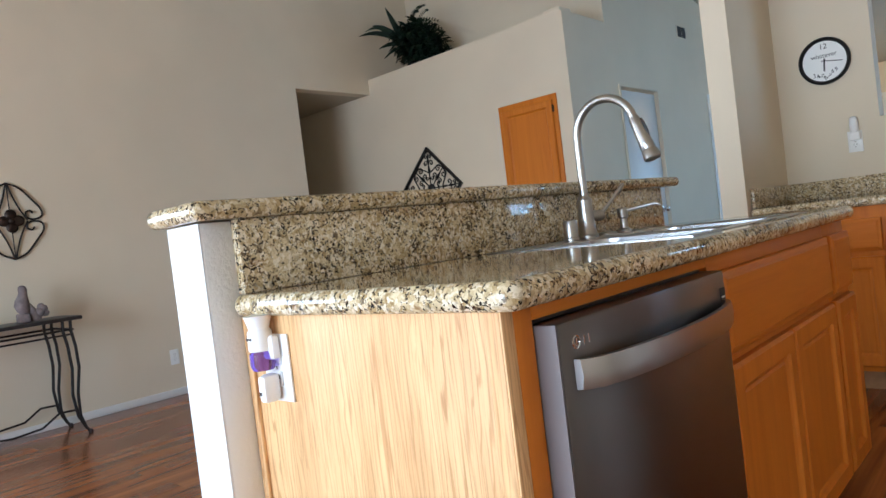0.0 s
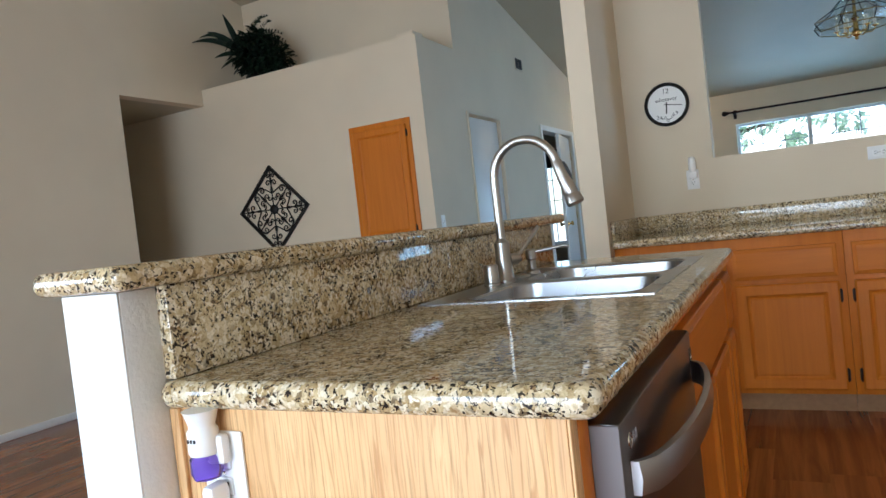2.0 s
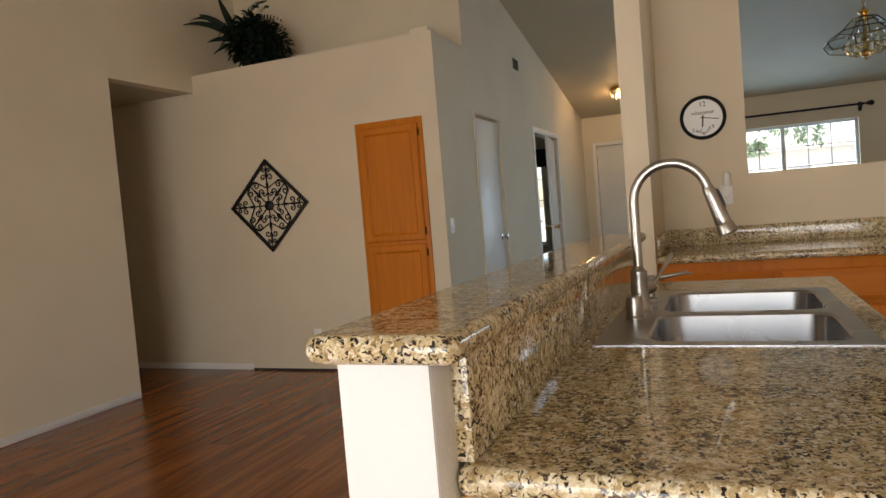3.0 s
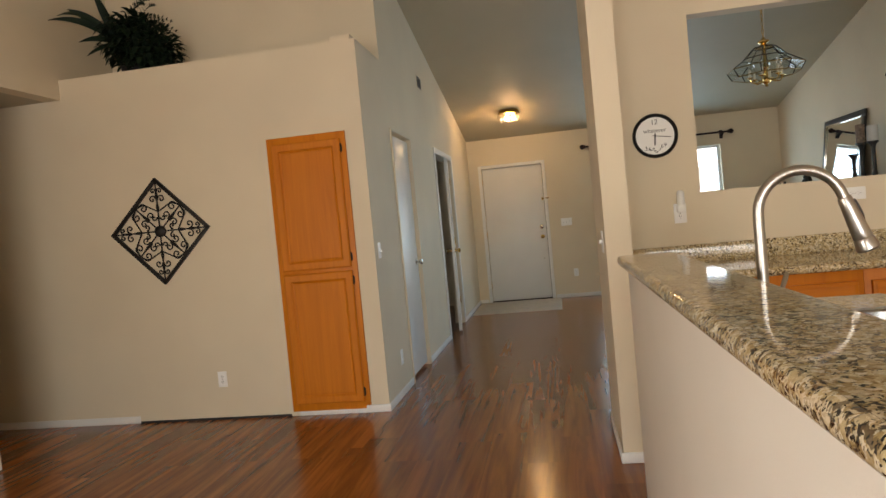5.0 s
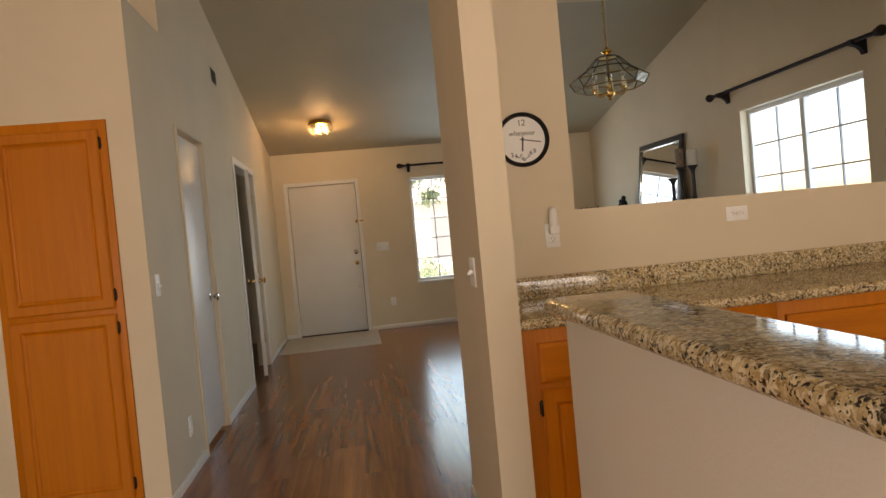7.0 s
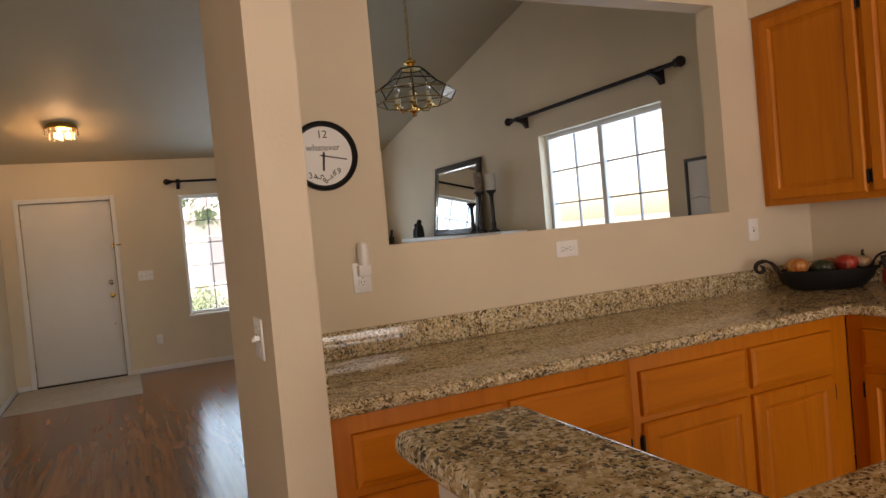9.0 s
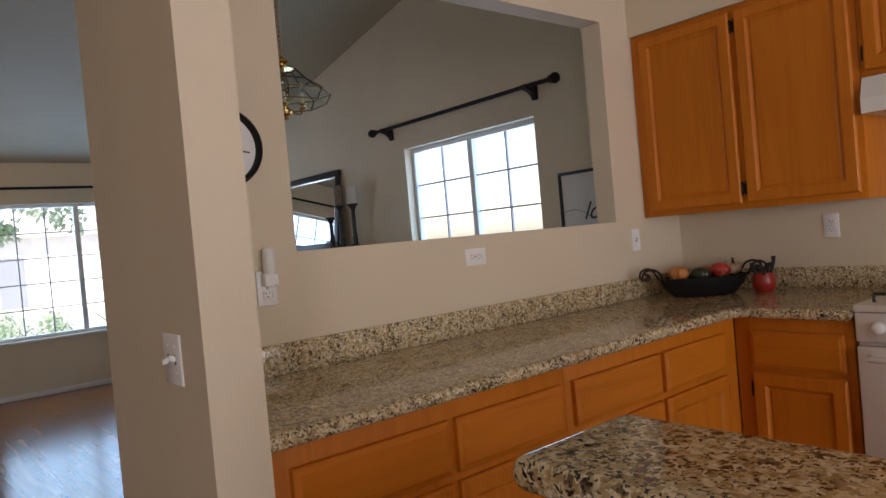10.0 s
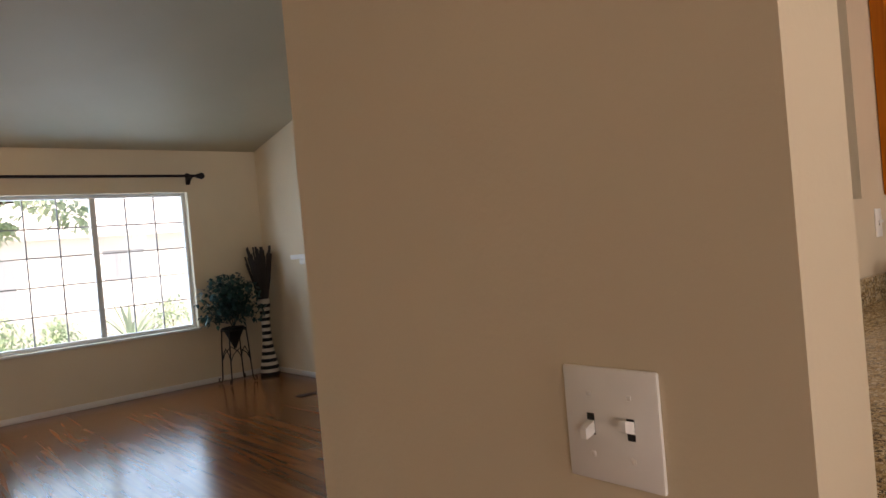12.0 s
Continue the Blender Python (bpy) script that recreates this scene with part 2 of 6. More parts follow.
CHROME = rough_plain("polished_chrome", (0.75, 0.74, 0.72), 0.12, 1.0, 0.05, 20, 0.02)
WHITEP = rough_plain("white_plastic", (0.87, 0.87, 0.85), 0.32, 0, 0.03, 12, 0.02)
SLOT = rough_plain("dark_slot", (0.02, 0.02, 0.02), 0.6)
VINYL = rough_plain("white_vinyl", (0.78, 0.79, 0.79), 0.35, 0, 0.03, 10, 0.02)
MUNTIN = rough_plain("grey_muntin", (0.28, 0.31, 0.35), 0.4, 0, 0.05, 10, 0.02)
PANE = thin_glass("window_pane")
CLEAR = glass("clear_glass")
BEVELLED = thin_glass("bevelled_pane")
PURPLE = glass("purple_scented_oil", (0.24, 0.14, 0.72), 0.02)
MIRROR = material("mirror_silver", 0.015, 1.0, (0.86, 0.88, 0.88))
BLACKWOOD = rough_plain("black_painted_wood", (0.022, 0.02, 0.021), 0.38, 0, 0.3, 40)
RODWOOD = rough_plain("dark_stained_wood", (0.020, 0.012, 0.012), 0.6, 0, 0.3, 40)
RODWOOD.node_tree.nodes["Principled BSDF"].inputs["Specular IOR Level"].default_value = 0.2
CLOCKFACE = rough_plain("white_clock_face", (0.82, 0.82, 0.79), 0.4, 0, 0.02, 8, 0.01)
INK = rough_plain("black_ink", (0.015, 0.015, 0.015), 0.5)
PAPER = rough_plain("white_board", (0.78, 0.78, 0.77), 0.6, 0, 0.04, 9, 0.04)
ENAMEL = rough_plain("white_enamel", (0.80, 0.79, 0.76), 0.16, 0, 0.02, 6, 0.01)
CASTIRON = rough_plain("cast_iron", (0.02, 0.02, 0.02), 0.6, 0.2, 0.3, 60, 0.3)
STONE = rough_plain("grey_mauve_stone", (0.21, 0.165, 0.16), 0.6, 0, 0.35, 24, 0.4)
TILE = rough_plain("beige_entry_tile", (0.46, 0.41, 0.34), 0.4, 0, 0.15, 14, 0.1)
FERN = leafy("dark_green_leaves", (0.004, 0.009, 0.006), (0.013, 0.030, 0.014), 0.6)
FERN.node_tree.nodes["Principled BSDF"].inputs["Specular IOR Level"].default_value = 0.2
SILK = leafy("teal_green_leaves", (0.006, 0.032, 0.036), (0.025, 0.11, 0.10))
TWIG = rough_plain("dark_twigs", (0.03, 0.022, 0.02), 0.7)
CREAM = rough_plain("cream_glaze", (0.62, 0.57, 0.48), 0.3, 0, 0.06, 20)
BLACKGLAZE = rough_plain("black_glaze", (0.014, 0.013, 0.013), 0.5)
BLACKGLAZE.node_tree.nodes["Principled BSDF"].inputs["Specular IOR Level"].default_value = 0.2
REDPOT = rough_plain("red_ceramic", (0.36, 0.03, 0.018), 0.3, 0, 0.2, 20)
CANDLE = rough_plain("brown_patterned_candle", (0.22, 0.16, 0.12), 0.5, 0, 0.6, 34, 0.1)
SHADE = rough_plain("white_lamp_shade", (0.66, 0.64, 0.60), 0.8, 0, 0.04, 60, 0.2)
BULB = glow("warm_bulb", (1.0, 0.72, 0.36), 16.0)
CANDELABRA = rough_plain("ivory_candle_sleeve", (0.7, 0.62, 0.45), 0.5)
# Lawn, street, stucco, roof and fence colours are paled for overexposed daylight outside.
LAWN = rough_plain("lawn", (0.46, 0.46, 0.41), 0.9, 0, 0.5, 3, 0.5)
CONCRETE = rough_plain("concrete", (0.50, 0.48, 0.44), 0.85, 0, 0.12, 5, 0.3)
ASPHALT = rough_plain("glare_paled_street", (0.42, 0.41, 0.39), 0.9, 0, 0.2, 40, 0.4)
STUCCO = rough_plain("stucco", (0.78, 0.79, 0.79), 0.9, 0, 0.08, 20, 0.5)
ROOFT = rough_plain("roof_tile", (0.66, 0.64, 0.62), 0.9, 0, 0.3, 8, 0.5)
FENCEW = rough_plain("glare_paled_fence", (0.68, 0.68, 0.68), 0.85, 0, 0.25, 12, 0.4)
BARK = rough_plain("bark", (0.12, 0.085, 0.06), 0.9, 0, 0.4, 14, 0.8)
# Leaf colours hold the washed-out glare; the translucent layer lightens them further.
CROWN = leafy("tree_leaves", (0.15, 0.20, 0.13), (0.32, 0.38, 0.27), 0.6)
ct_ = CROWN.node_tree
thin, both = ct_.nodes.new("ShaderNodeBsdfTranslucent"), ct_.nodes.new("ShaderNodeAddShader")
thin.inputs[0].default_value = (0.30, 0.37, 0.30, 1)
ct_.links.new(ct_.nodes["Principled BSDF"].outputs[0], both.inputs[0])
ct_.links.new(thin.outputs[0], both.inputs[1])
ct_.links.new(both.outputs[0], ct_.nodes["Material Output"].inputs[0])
FABRIC = rough_plain("dark_valance_cloth", (0.03, 0.035, 0.035), 0.9)


# ---- shape helpers ----
def box(bm, x0, x1, y0, y1, z0, z1, bevel=0.0):
    v = [bm.verts.new(p) for p in ((x0, y0, z0), (x1, y0, z0), (x1, y1, z0), (x0, y1, z0), (x0, y0, z1), (x1, y0, z1), (x1, y1, z1), (x0, y1, z1))]
    f = [bm.faces.new([v[i] for i in q]) for q in ((3, 2, 1, 0), (4, 5, 6, 7), (0, 1, 5, 4), (1, 2, 6, 5), (2, 3, 7, 6), (3, 0, 4, 7))]
    if bevel:
        bmesh.ops.bevel(bm, geom=list({e for g in f for e in g.edges}), offset=bevel, segments=2, profile=0.5, affect="EDGES")
    return bm


def B(x0, x1, y0, y1, z0, z1, bevel=0.0):
    return box(bmesh.new(), x0, x1, y0, y1, z0, z1, bevel)


def loft(bm, loops, closed_ends=(True, True), ring=True):
    """Skin over loops of points, all of one length."""
    rows = [[bm.verts.new(p) for p in l] for l in loops]
    n = len(rows[0])
    for a, b in zip(rows, rows[1:]):
        for i in range(n if ring else n - 1):
            j = (i + 1) % n
            bm.faces.new((a[i], a[j], b[j], b[i]))
    if closed_ends[0]:
        bm.faces.new(rows[0][::-1])
    if closed_ends[1]:
        bm.faces.new(rows[-1])
    return rows


def lathe(bm, profile, c=(0, 0, 0), seg=24, caps=(True, True)):
    """Turns (radius, height) pairs round a vertical axis at c."""
    loft(bm, [[(c[0] + r * math.cos(2 * math.pi * i / seg), c[1] + r * math.sin(2 * math.pi * i / seg), c[2] + z) for i in range(seg)] for r, z in profile], caps)
    return bm


def tube(bm, pts, r, seg=8, caps=True):
    """A round bar along a line of points; r is one radius or one for each point."""
    pts = [Vector(p) for p in pts]
    rs = r if isinstance(r, (list, tuple)) else [r] * len(pts)
    loops, up = [], None
    for i, p in enumerate(pts):
        d = (pts[min(i + 1, len(pts) - 1)] - pts[max(i - 1, 0)]).normalized()
        if up is None:
            up = d.orthogonal().normalized()
        up = (up - d * up.dot(d))
        up = up.normalized() if up.length > 1e-6 else d.orthogonal().normalized()
        side = d.cross(up)
        loops.append([p + (up * math.cos(2 * math.pi * k / seg) + side * math.sin(2 * math.pi * k / seg)) * rs[i] for k in range(seg)])
    loft(bm, loops, (caps, caps))
    return bm


def ball(bm, c, r, u=14, v=9, scale=(1, 1, 1)):
    m = Matrix.Translation(c) @ Matrix.Diagonal((r * scale[0], r * scale[1], r * scale[2], 1))
    bmesh.ops.create_uvsphere(bm, u_segments=u, v_segments=v, radius=1, matrix=m)
    return bm


def offset_loop(pts, d):
    """Moves each side of a counter-clockwise outline inwards by d."""
    out, n = [], len(pts)
    for i in range(n):
        a, b, c = Vector(pts[i - 1]), Vector(pts[i]), Vector(pts[(i + 1) % n])
        e, f = (b - a).normalized(), (c - b).normalized()
        n1, n2 = Vector((-e.y, e.x)), Vector((-f.y, f.x))
        k = 1 + n1.dot(n2)
        out.append(b + (n1 + n2) * (d / max(k, 0.2)))
    return out


def soften(pts, radii, n=5):
    """Rounds the corners of an outline, each with its own radius."""
    out, m = [], len(pts)
    for i in range(m):
        a, b, c, r = Vector(pts[i - 1]), Vector(pts[i]), Vector(pts[(i + 1) % m]), radii[i]
        if r <= 0:
            out.append(b)
            continue
        p, q = b + (a - b).normalized() * r, b + (c - b).normalized() * r
        for k in range(n + 1):
            t = k / n
            out.append(p * (1 - t) ** 2 + b * 2 * t * (1 - t) + q * t ** 2)
    return out


def slab(bm, outline, z0, z1, hole=None, nose=0.4):
    """A stone slab with a rounded edge, and a square-cut hole if given."""
    h = z1 - z0
    r = h * 0.5
    loops = []
    for k in range(9):
        a = -math.pi / 2 + math.pi * k / 8
        ins = r * (1 - math.cos(a)) * nose * 2
        loops.append([(p.x, p.y, z0 + r + r * math.sin(a)) for p in offset_loop(outline, ins)])
    flat = offset_loop(outline, r * nose * 2 + 0.002)
    loops = [[(p.x, p.y, z0) for p in flat]] + loops + [[(p.x, p.y, z1) for p in flat]]
    rows = loft(bm, loops, (hole is None, hole is None))
    if hole:
        rims = []
        for row, z in ((rows[0], z0), (rows[-1], z1)):
            hv = [bm.verts.new((x, y, z)) for x, y in hole]
            rims.append(hv)
            per = len(row) // 4
            for i in range(len(row)):
                j = (i + 1) % len(row)
                p, q = hv[i // per], hv[j // per]
                bm.faces.new((row[i], row[j], q) if p is q else (row[i], row[j], q, p))
        for i in range(len(hole)):
            j = (i + 1) % len(hole)
            bm.faces.new((rims[0][i], rims[0][j], rims[1][j], rims[1][i]))
    return bm


def panel(bm, o, u, n, w, h, rings):
    """A rectangular front in steps: rings of (inset, height) from the back edge to the middle. o: lower corner, u: along, n: outwards."""
    o, u, n, z = Vector(o), Vector(u), Vector(n), Vector((0, 0, 1))
    loops = [[o + u * a + z * b + n * t for a, b in ((i, i), (w - i, i), (w - i, h - i), (i, h - i))] for i, t in rings]
    loft(bm, loops, (True, True))
    bmesh.ops.recalc_face_normals(bm, faces=bm.faces)
    return bm


DOOR_RINGS = ((0, 0), (0, 0.016), (0.008, 0.023), (0.050, 0.023), (0.055, 0.016), (0.061, 0.012), (0.066, 0.010), (0.073, 0.014), (0.077, 0.014))
DRAWER_RINGS = ((0, 0), (0, 0.016), (0.003, 0.019), (0.012, 0.021), (0.018, 0.024))


def finish(bm, name, mat, smooth):
    bmesh.ops.recalc_face_normals(bm, faces=bm.faces)
    me = bpy.data.meshes.new(name)
    bm.to_mesh(me)
    bm.free()
    me.materials.append(mat)
    if smooth:
        me.shade_smooth()
        me.set_sharp_from_angle(angle=radians(38))
    return me


def thing(name, at, label, category, group="", kind=""):
    """An empty at a thing's base, which holds its parts."""
    e = new(name)
    e.location = at
    e.empty_display_size = 0.05
    return tagged(e, label, category, group, kind)


def base_of(ob):
    p = Vector((0, 0, 0))
    while ob is not None:
        p += Vector(ob.location)
        ob = ob.parent
    return p


def part(name, bm, mat, parent, label="", smooth=True):
    """Links a mesh, drawn at its true place, as one part under a thing or a part."""
    at = base_of(parent)
    bmesh.ops.translate(bm, vec=-at, verts=bm.verts)
    o = new(name, finish(bm, name, mat, smooth))
    o.parent = parent
    return tagged(o, label)


def single(name, bm, mat, label, category, group="", kind="", smooth=True):
    """A thing of one mesh."""
    c = Vector((0, 0, 0))
    if kind != "structure":
        lo = [min(v.co[i] for v in bm.verts) for i in range(3)]
        hi = [max(v.co[i] for v in bm.verts) for i in range(3)]
        c = Vector(((lo[0] + hi[0]) / 2, (lo[1] + hi[1]) / 2, lo[2]))
        bmesh.ops.translate(bm, vec=-c, verts=bm.verts)
    o = new(name, finish(bm, name, mat, smooth))
    o.location = c
    return tagged(o, label, category, group, kind)


def words(text, size, m, depth, mat, name, parent, shear=0.0, align="CENTER"):
    """Raised lettering in the built-in font at the pose m."""
    cu = bpy.data.curves.new(name, "FONT")
    cu.body, cu.size, cu.extrude, cu.align_x, cu.align_y, cu.shear = text, size, depth, align, "CENTER", shear
    tmp = new(name + "_curve", cu)
    me = bpy.data.meshes.new_from_object(tmp.evaluated_get(bpy.context.evaluated_depsgraph_get()))
    bpy.data.objects.remove(tmp)
    bpy.data.curves.remove(cu)
    me.transform(Matrix.Translation(-base_of(parent)) @ m)
    me.materials.clear()
    me.materials.append(mat)
    o = new(name, me)
    o.parent = parent
    return o


# ---- plan ----
FRONT, EAST, WEST, BACK = 10.636, 1.652, -5.12, -3.3
HALL, BLOCK, KITCH, T = -2.835, 4.78, 4.335, 0.12
RIDGE = 1.5


def roof_z(y):
    """Height of the vaulted ceiling."""
    return 2.495 + (FRONT - y) * 0.2 if y >= RIDGE else 2.495 + (FRONT - RIDGE) * 0.2 - (RIDGE - y) * 0.2


def wall(name, axis, face, thick, a, b, top, holes=(), z0=0.0, mat=None, label="", breaks=()):
    """A wall along x or y from a to b, its face at `face` and its back `thick` further (either sign), cut by holes (a0, a1, z0, z1).
    top: a height, or a function of the place along the wall."""
    tf = top if callable(top) else (lambda s: top)
    us = sorted({a, b, *breaks, *(h[0] for h in holes), *(h[1] for h in holes)})
    zs = sorted({z0, *(h[2] for h in holes if h[2] > z0), *(h[3] for h in holes)})
    bm, cells = bmesh.new(), {}

    def solid(i, k):
        if not (0 <= i < len(us) - 1 and 0 <= k < len(zs)):
            return False
        u = (us[i] + us[i + 1]) / 2
        z = (zs[k] + (zs[k + 1] if k + 1 < len(zs) else zs[k] + 0.4)) / 2
        return not any(h[0] < u < h[1] and h[2] < z < h[3] for h in holes)

    def vert(i, k, s):
        key = (i, k, s)
        if key not in cells:
            z = zs[k] if k < len(zs) else tf(us[i])
            n = face + (thick if s else 0)
            cells[key] = bm.verts.new((us[i], n, z) if axis == "x" else (n, us[i], z))
        return cells[key]

    for i in range(len(us) - 1):
        for k in range(len(zs)):
            if not solid(i, k):
                continue
            for s in (0, 1):
                bm.faces.new((vert(i, k, s), vert(i + 1, k, s), vert(i + 1, k + 1, s), vert(i, k + 1, s)))
            for di, dk, e in ((-1, 0, ((i, k), (i, k + 1))), (1, 0, ((i + 1, k), (i + 1, k + 1))), (0, -1, ((i, k), (i + 1, k))), (0, 1, ((i, k + 1), (i + 1, k + 1)))):
                if not solid(i + di, k + dk):
                    (p, q) = e
                    bm.faces.new((vert(*p, 0), vert(*q, 0), vert(*q, 1), vert(*p, 1)))
    return single(name, bm, mat or WALL, label or "warm off-white painted plaster wall", "wall", kind="structure", smooth=False)


# ---- structure ----
WIN_F = (-0.985, 0.843, 0.61, 2.055)
WIN_D = (5.357, 6.83, 0.62, 2.078)
WIN_B = (-4.55, -3.5, 0.6, 2.0)
PASS = (-0.745, 1.062, 1.312, 2.33)

wall("wall_front", "x", FRONT, 0.16, -7.0, EAST + 0.14, 2.5, [WIN_F, (-2.64, -1.73, 0, 2.05), WIN_B])
wall("wall_east", "y", EAST, 0.14, BACK, FRONT, roof_z, [WIN_D], breaks=(RIDGE,))
wall("wall_hall", "y", HALL, -T, 5.45, FRONT, roof_z, [(5.6, 6.32, 0, 2.06), (7.62, 8.78, 0, 2.06)])
wall("wall_kitchen", "x", KITCH, 0.115, -1.225, EAST, roof_z(KITCH + 0.115), [PASS])
wall("wall_stub", "y", -1.35, 0.125, 3.622, 4.375, roof_z, label="end of a painted partition wall with rounded corners")
# The second opening is added, out of view, to hold the west fill lamp.
wall("wall_west", "y", WEST, -T, BACK, 5.45, roof_z, [(3.88, 4.9, 0, 2.45), (-2.65, -0.55, 0.65, 2.15)], breaks=(RIDGE,))
wall("wall_back", "x", BACK, -0.14, WEST, EAST, roof_z(BACK), [(-3.2, 0.5, 0, 2.2)])
wall("wall_niche", "x", 5.45, 0.10, WEST, HALL - T, roof_z(5.45), z0=2.59)
wall("wall_pantry", "x", BLOCK, T, -8.0, HALL, 2.583, [(-3.545, -2.965, 0.03, 1.98)])
wall("wall_block_side", "y", HALL, -T, BLOCK + T, 5.45, 2.583)
wall("wall_corridor", "x", 3.88, -T, -8.0, WEST - T, 2.5)
wall("wall_corridor_end", "y", -8.0, -T, 3.8, 4.9, 2.5)
wall("wall_bedroom", "y", -7.0, -T, 6.5, FRONT, 2.6)
wall("wall_bedroom_back", "x", 6.6, -T, -7.0, HALL - T, 2.6)

single("ledge_top", B(WEST, HALL, BLOCK, 5.45, 2.583, 2.597), WALL, "painted plant ledge above the pantry wall", "ledge", kind="structure")
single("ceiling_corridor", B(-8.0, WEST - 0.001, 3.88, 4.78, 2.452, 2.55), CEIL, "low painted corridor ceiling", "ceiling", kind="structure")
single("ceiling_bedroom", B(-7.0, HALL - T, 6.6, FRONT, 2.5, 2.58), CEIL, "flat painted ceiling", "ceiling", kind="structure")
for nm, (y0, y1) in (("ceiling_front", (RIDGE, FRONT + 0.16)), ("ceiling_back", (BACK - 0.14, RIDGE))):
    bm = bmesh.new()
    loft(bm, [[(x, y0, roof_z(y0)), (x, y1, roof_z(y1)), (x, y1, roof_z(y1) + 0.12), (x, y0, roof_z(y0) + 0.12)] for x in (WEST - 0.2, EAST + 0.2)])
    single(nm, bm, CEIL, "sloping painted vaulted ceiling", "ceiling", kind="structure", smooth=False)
single("soffit", B(1.297, EAST, 1.0, KITCH, 2.275, roof_z(KITCH) - 0.01), WALL, "painted soffit above the kitchen cabinets", "soffit", kind="structure")

# half wall of the peninsula
single("wall_half", B(-1.345, -1.222, 0.70, 2.665, 0, 1.052, 0.008), HALFPAINT, "low painted wall that carries the bar top", "wall", kind="structure")

# Thin added plates whiten the end where strong daylight falls.
bm = B(-1.343, -1.219, 0.6965, 0.7005, 0, 1.051, 0.001)
box(bm, -1.2225, -1.2185, 0.7006, 0.7675, 0, 1.051, 0.001)
single("half_wall_end", bm, ENDPAINT, "end of the half wall, whitened for daylight", "wall end", kind="structure")

# skirting boards
SK = 0.055


def skirting(x0, x1, y0, y1):
    bm = B(x0, x1, y0, y1, 0, SK, 0.004)
    single("baseboard", bm, TRIM, "low white painted skirting board", "baseboard", kind="structure")


skirting(WEST, WEST + 0.012, BACK, 3.87)
skirting(-7.9, -4.75, BLOCK - 0.008, BLOCK)
single("floor_gap", B(-4.75, -3.56, BLOCK - 0.006, BLOCK + 0.001, 0.0, 0.016), SLOT, "dark gap under the wall where the skirting is missing", "gap", kind="structure")
skirting(-3.0, HALL + 0.013, BLOCK - 0.013, BLOCK)
skirting(-3.5, -3.0, BLOCK - 0.006, BLOCK)
skirting(HALL, HALL + 0.012, BLOCK, 5.56)
skirting(HALL, HALL + 0.012, 6.36, 7.55)
skirting(HALL, HALL + 0.012, 8.85, FRONT)
skirting(HALL, -2.7, FRONT - 0.012, FRONT)
skirting(-1.67, EAST, FRONT - 0.012, FRONT)
skirting(EAST - 0.012, EAST, 4.49, FRONT - 0.012)
skirting(-1.362, -1.35, 3.622, 4.375)
skirting(-1.362, -1.222, 3.610, 3.622)

# windows


def window(name, plane, axis, inward, a0, a1, z0, z1, cols, rows, label):
    """A two-sash slider: frame, meeting stile, sill, panes and bars. inward: sign of the way into the room."""
    c = (a0 + a1) / 2
    at = (c, plane, z0) if axis == "x" else (plane, c, z0)
    w = thing(name, at, label, "window", kind="structure")

    def bx(u0, u1, d0, d1, q0, q1, bev=0.003):
        d0, d1 = sorted((plane - inward * d0, plane - inward * d1))
        return B(u0, u1, d0, d1, q0, q1, bev) if axis == "x" else B(d0, d1, u0, u1, q0, q1, bev)

    f = 0.038
    for u0, u1, q0, q1 in ((a0, a0 + f, z0, z1), (a1 - f, a1, z0, z1), (a0 + f, a1 - f, z0, z0 + f), (a0 + f, a1 - f, z1 - f, z1)):
        part("window_frame", bx(u0, u1, 0.07, 0.13, q0, q1), VINYL, w)
    part("meeting_stile", bx(c - 0.026, c + 0.026, 0.066, 0.12, z0 + f, z1 - f), VINYL, w)
    part("window_sill", bx(a0 - 0.012, a1 + 0.012, -0.022, 0.0, z0 - 0.024, z0, 0.004), TRIM, w)
    for u0, u1 in ((a0 + f, c - 0.026), (c + 0.026, a1 - f)):
        p = part("pane", bx(u0, u1, 0.098, 0.102, z0 + f, z1 - f, 0), PANE, w)
        p.visible_shadow = False
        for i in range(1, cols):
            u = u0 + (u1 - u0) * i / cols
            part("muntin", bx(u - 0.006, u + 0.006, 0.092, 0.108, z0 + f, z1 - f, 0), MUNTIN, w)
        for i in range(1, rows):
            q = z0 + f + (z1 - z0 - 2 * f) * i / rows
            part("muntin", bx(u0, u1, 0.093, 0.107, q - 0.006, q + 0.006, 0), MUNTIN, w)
    return w


window("window_1", FRONT, "x", -1, *WIN_F, 3, 5, "white vinyl sliding window with a grid of bars")
window("window_2", EAST, "y", -1, *WIN_D, 2, 5, "white vinyl sliding window with a grid of bars")
window("window_3", FRONT, "x", -1, *WIN_B, 2, 4, "bedroom window with a grid of bars")


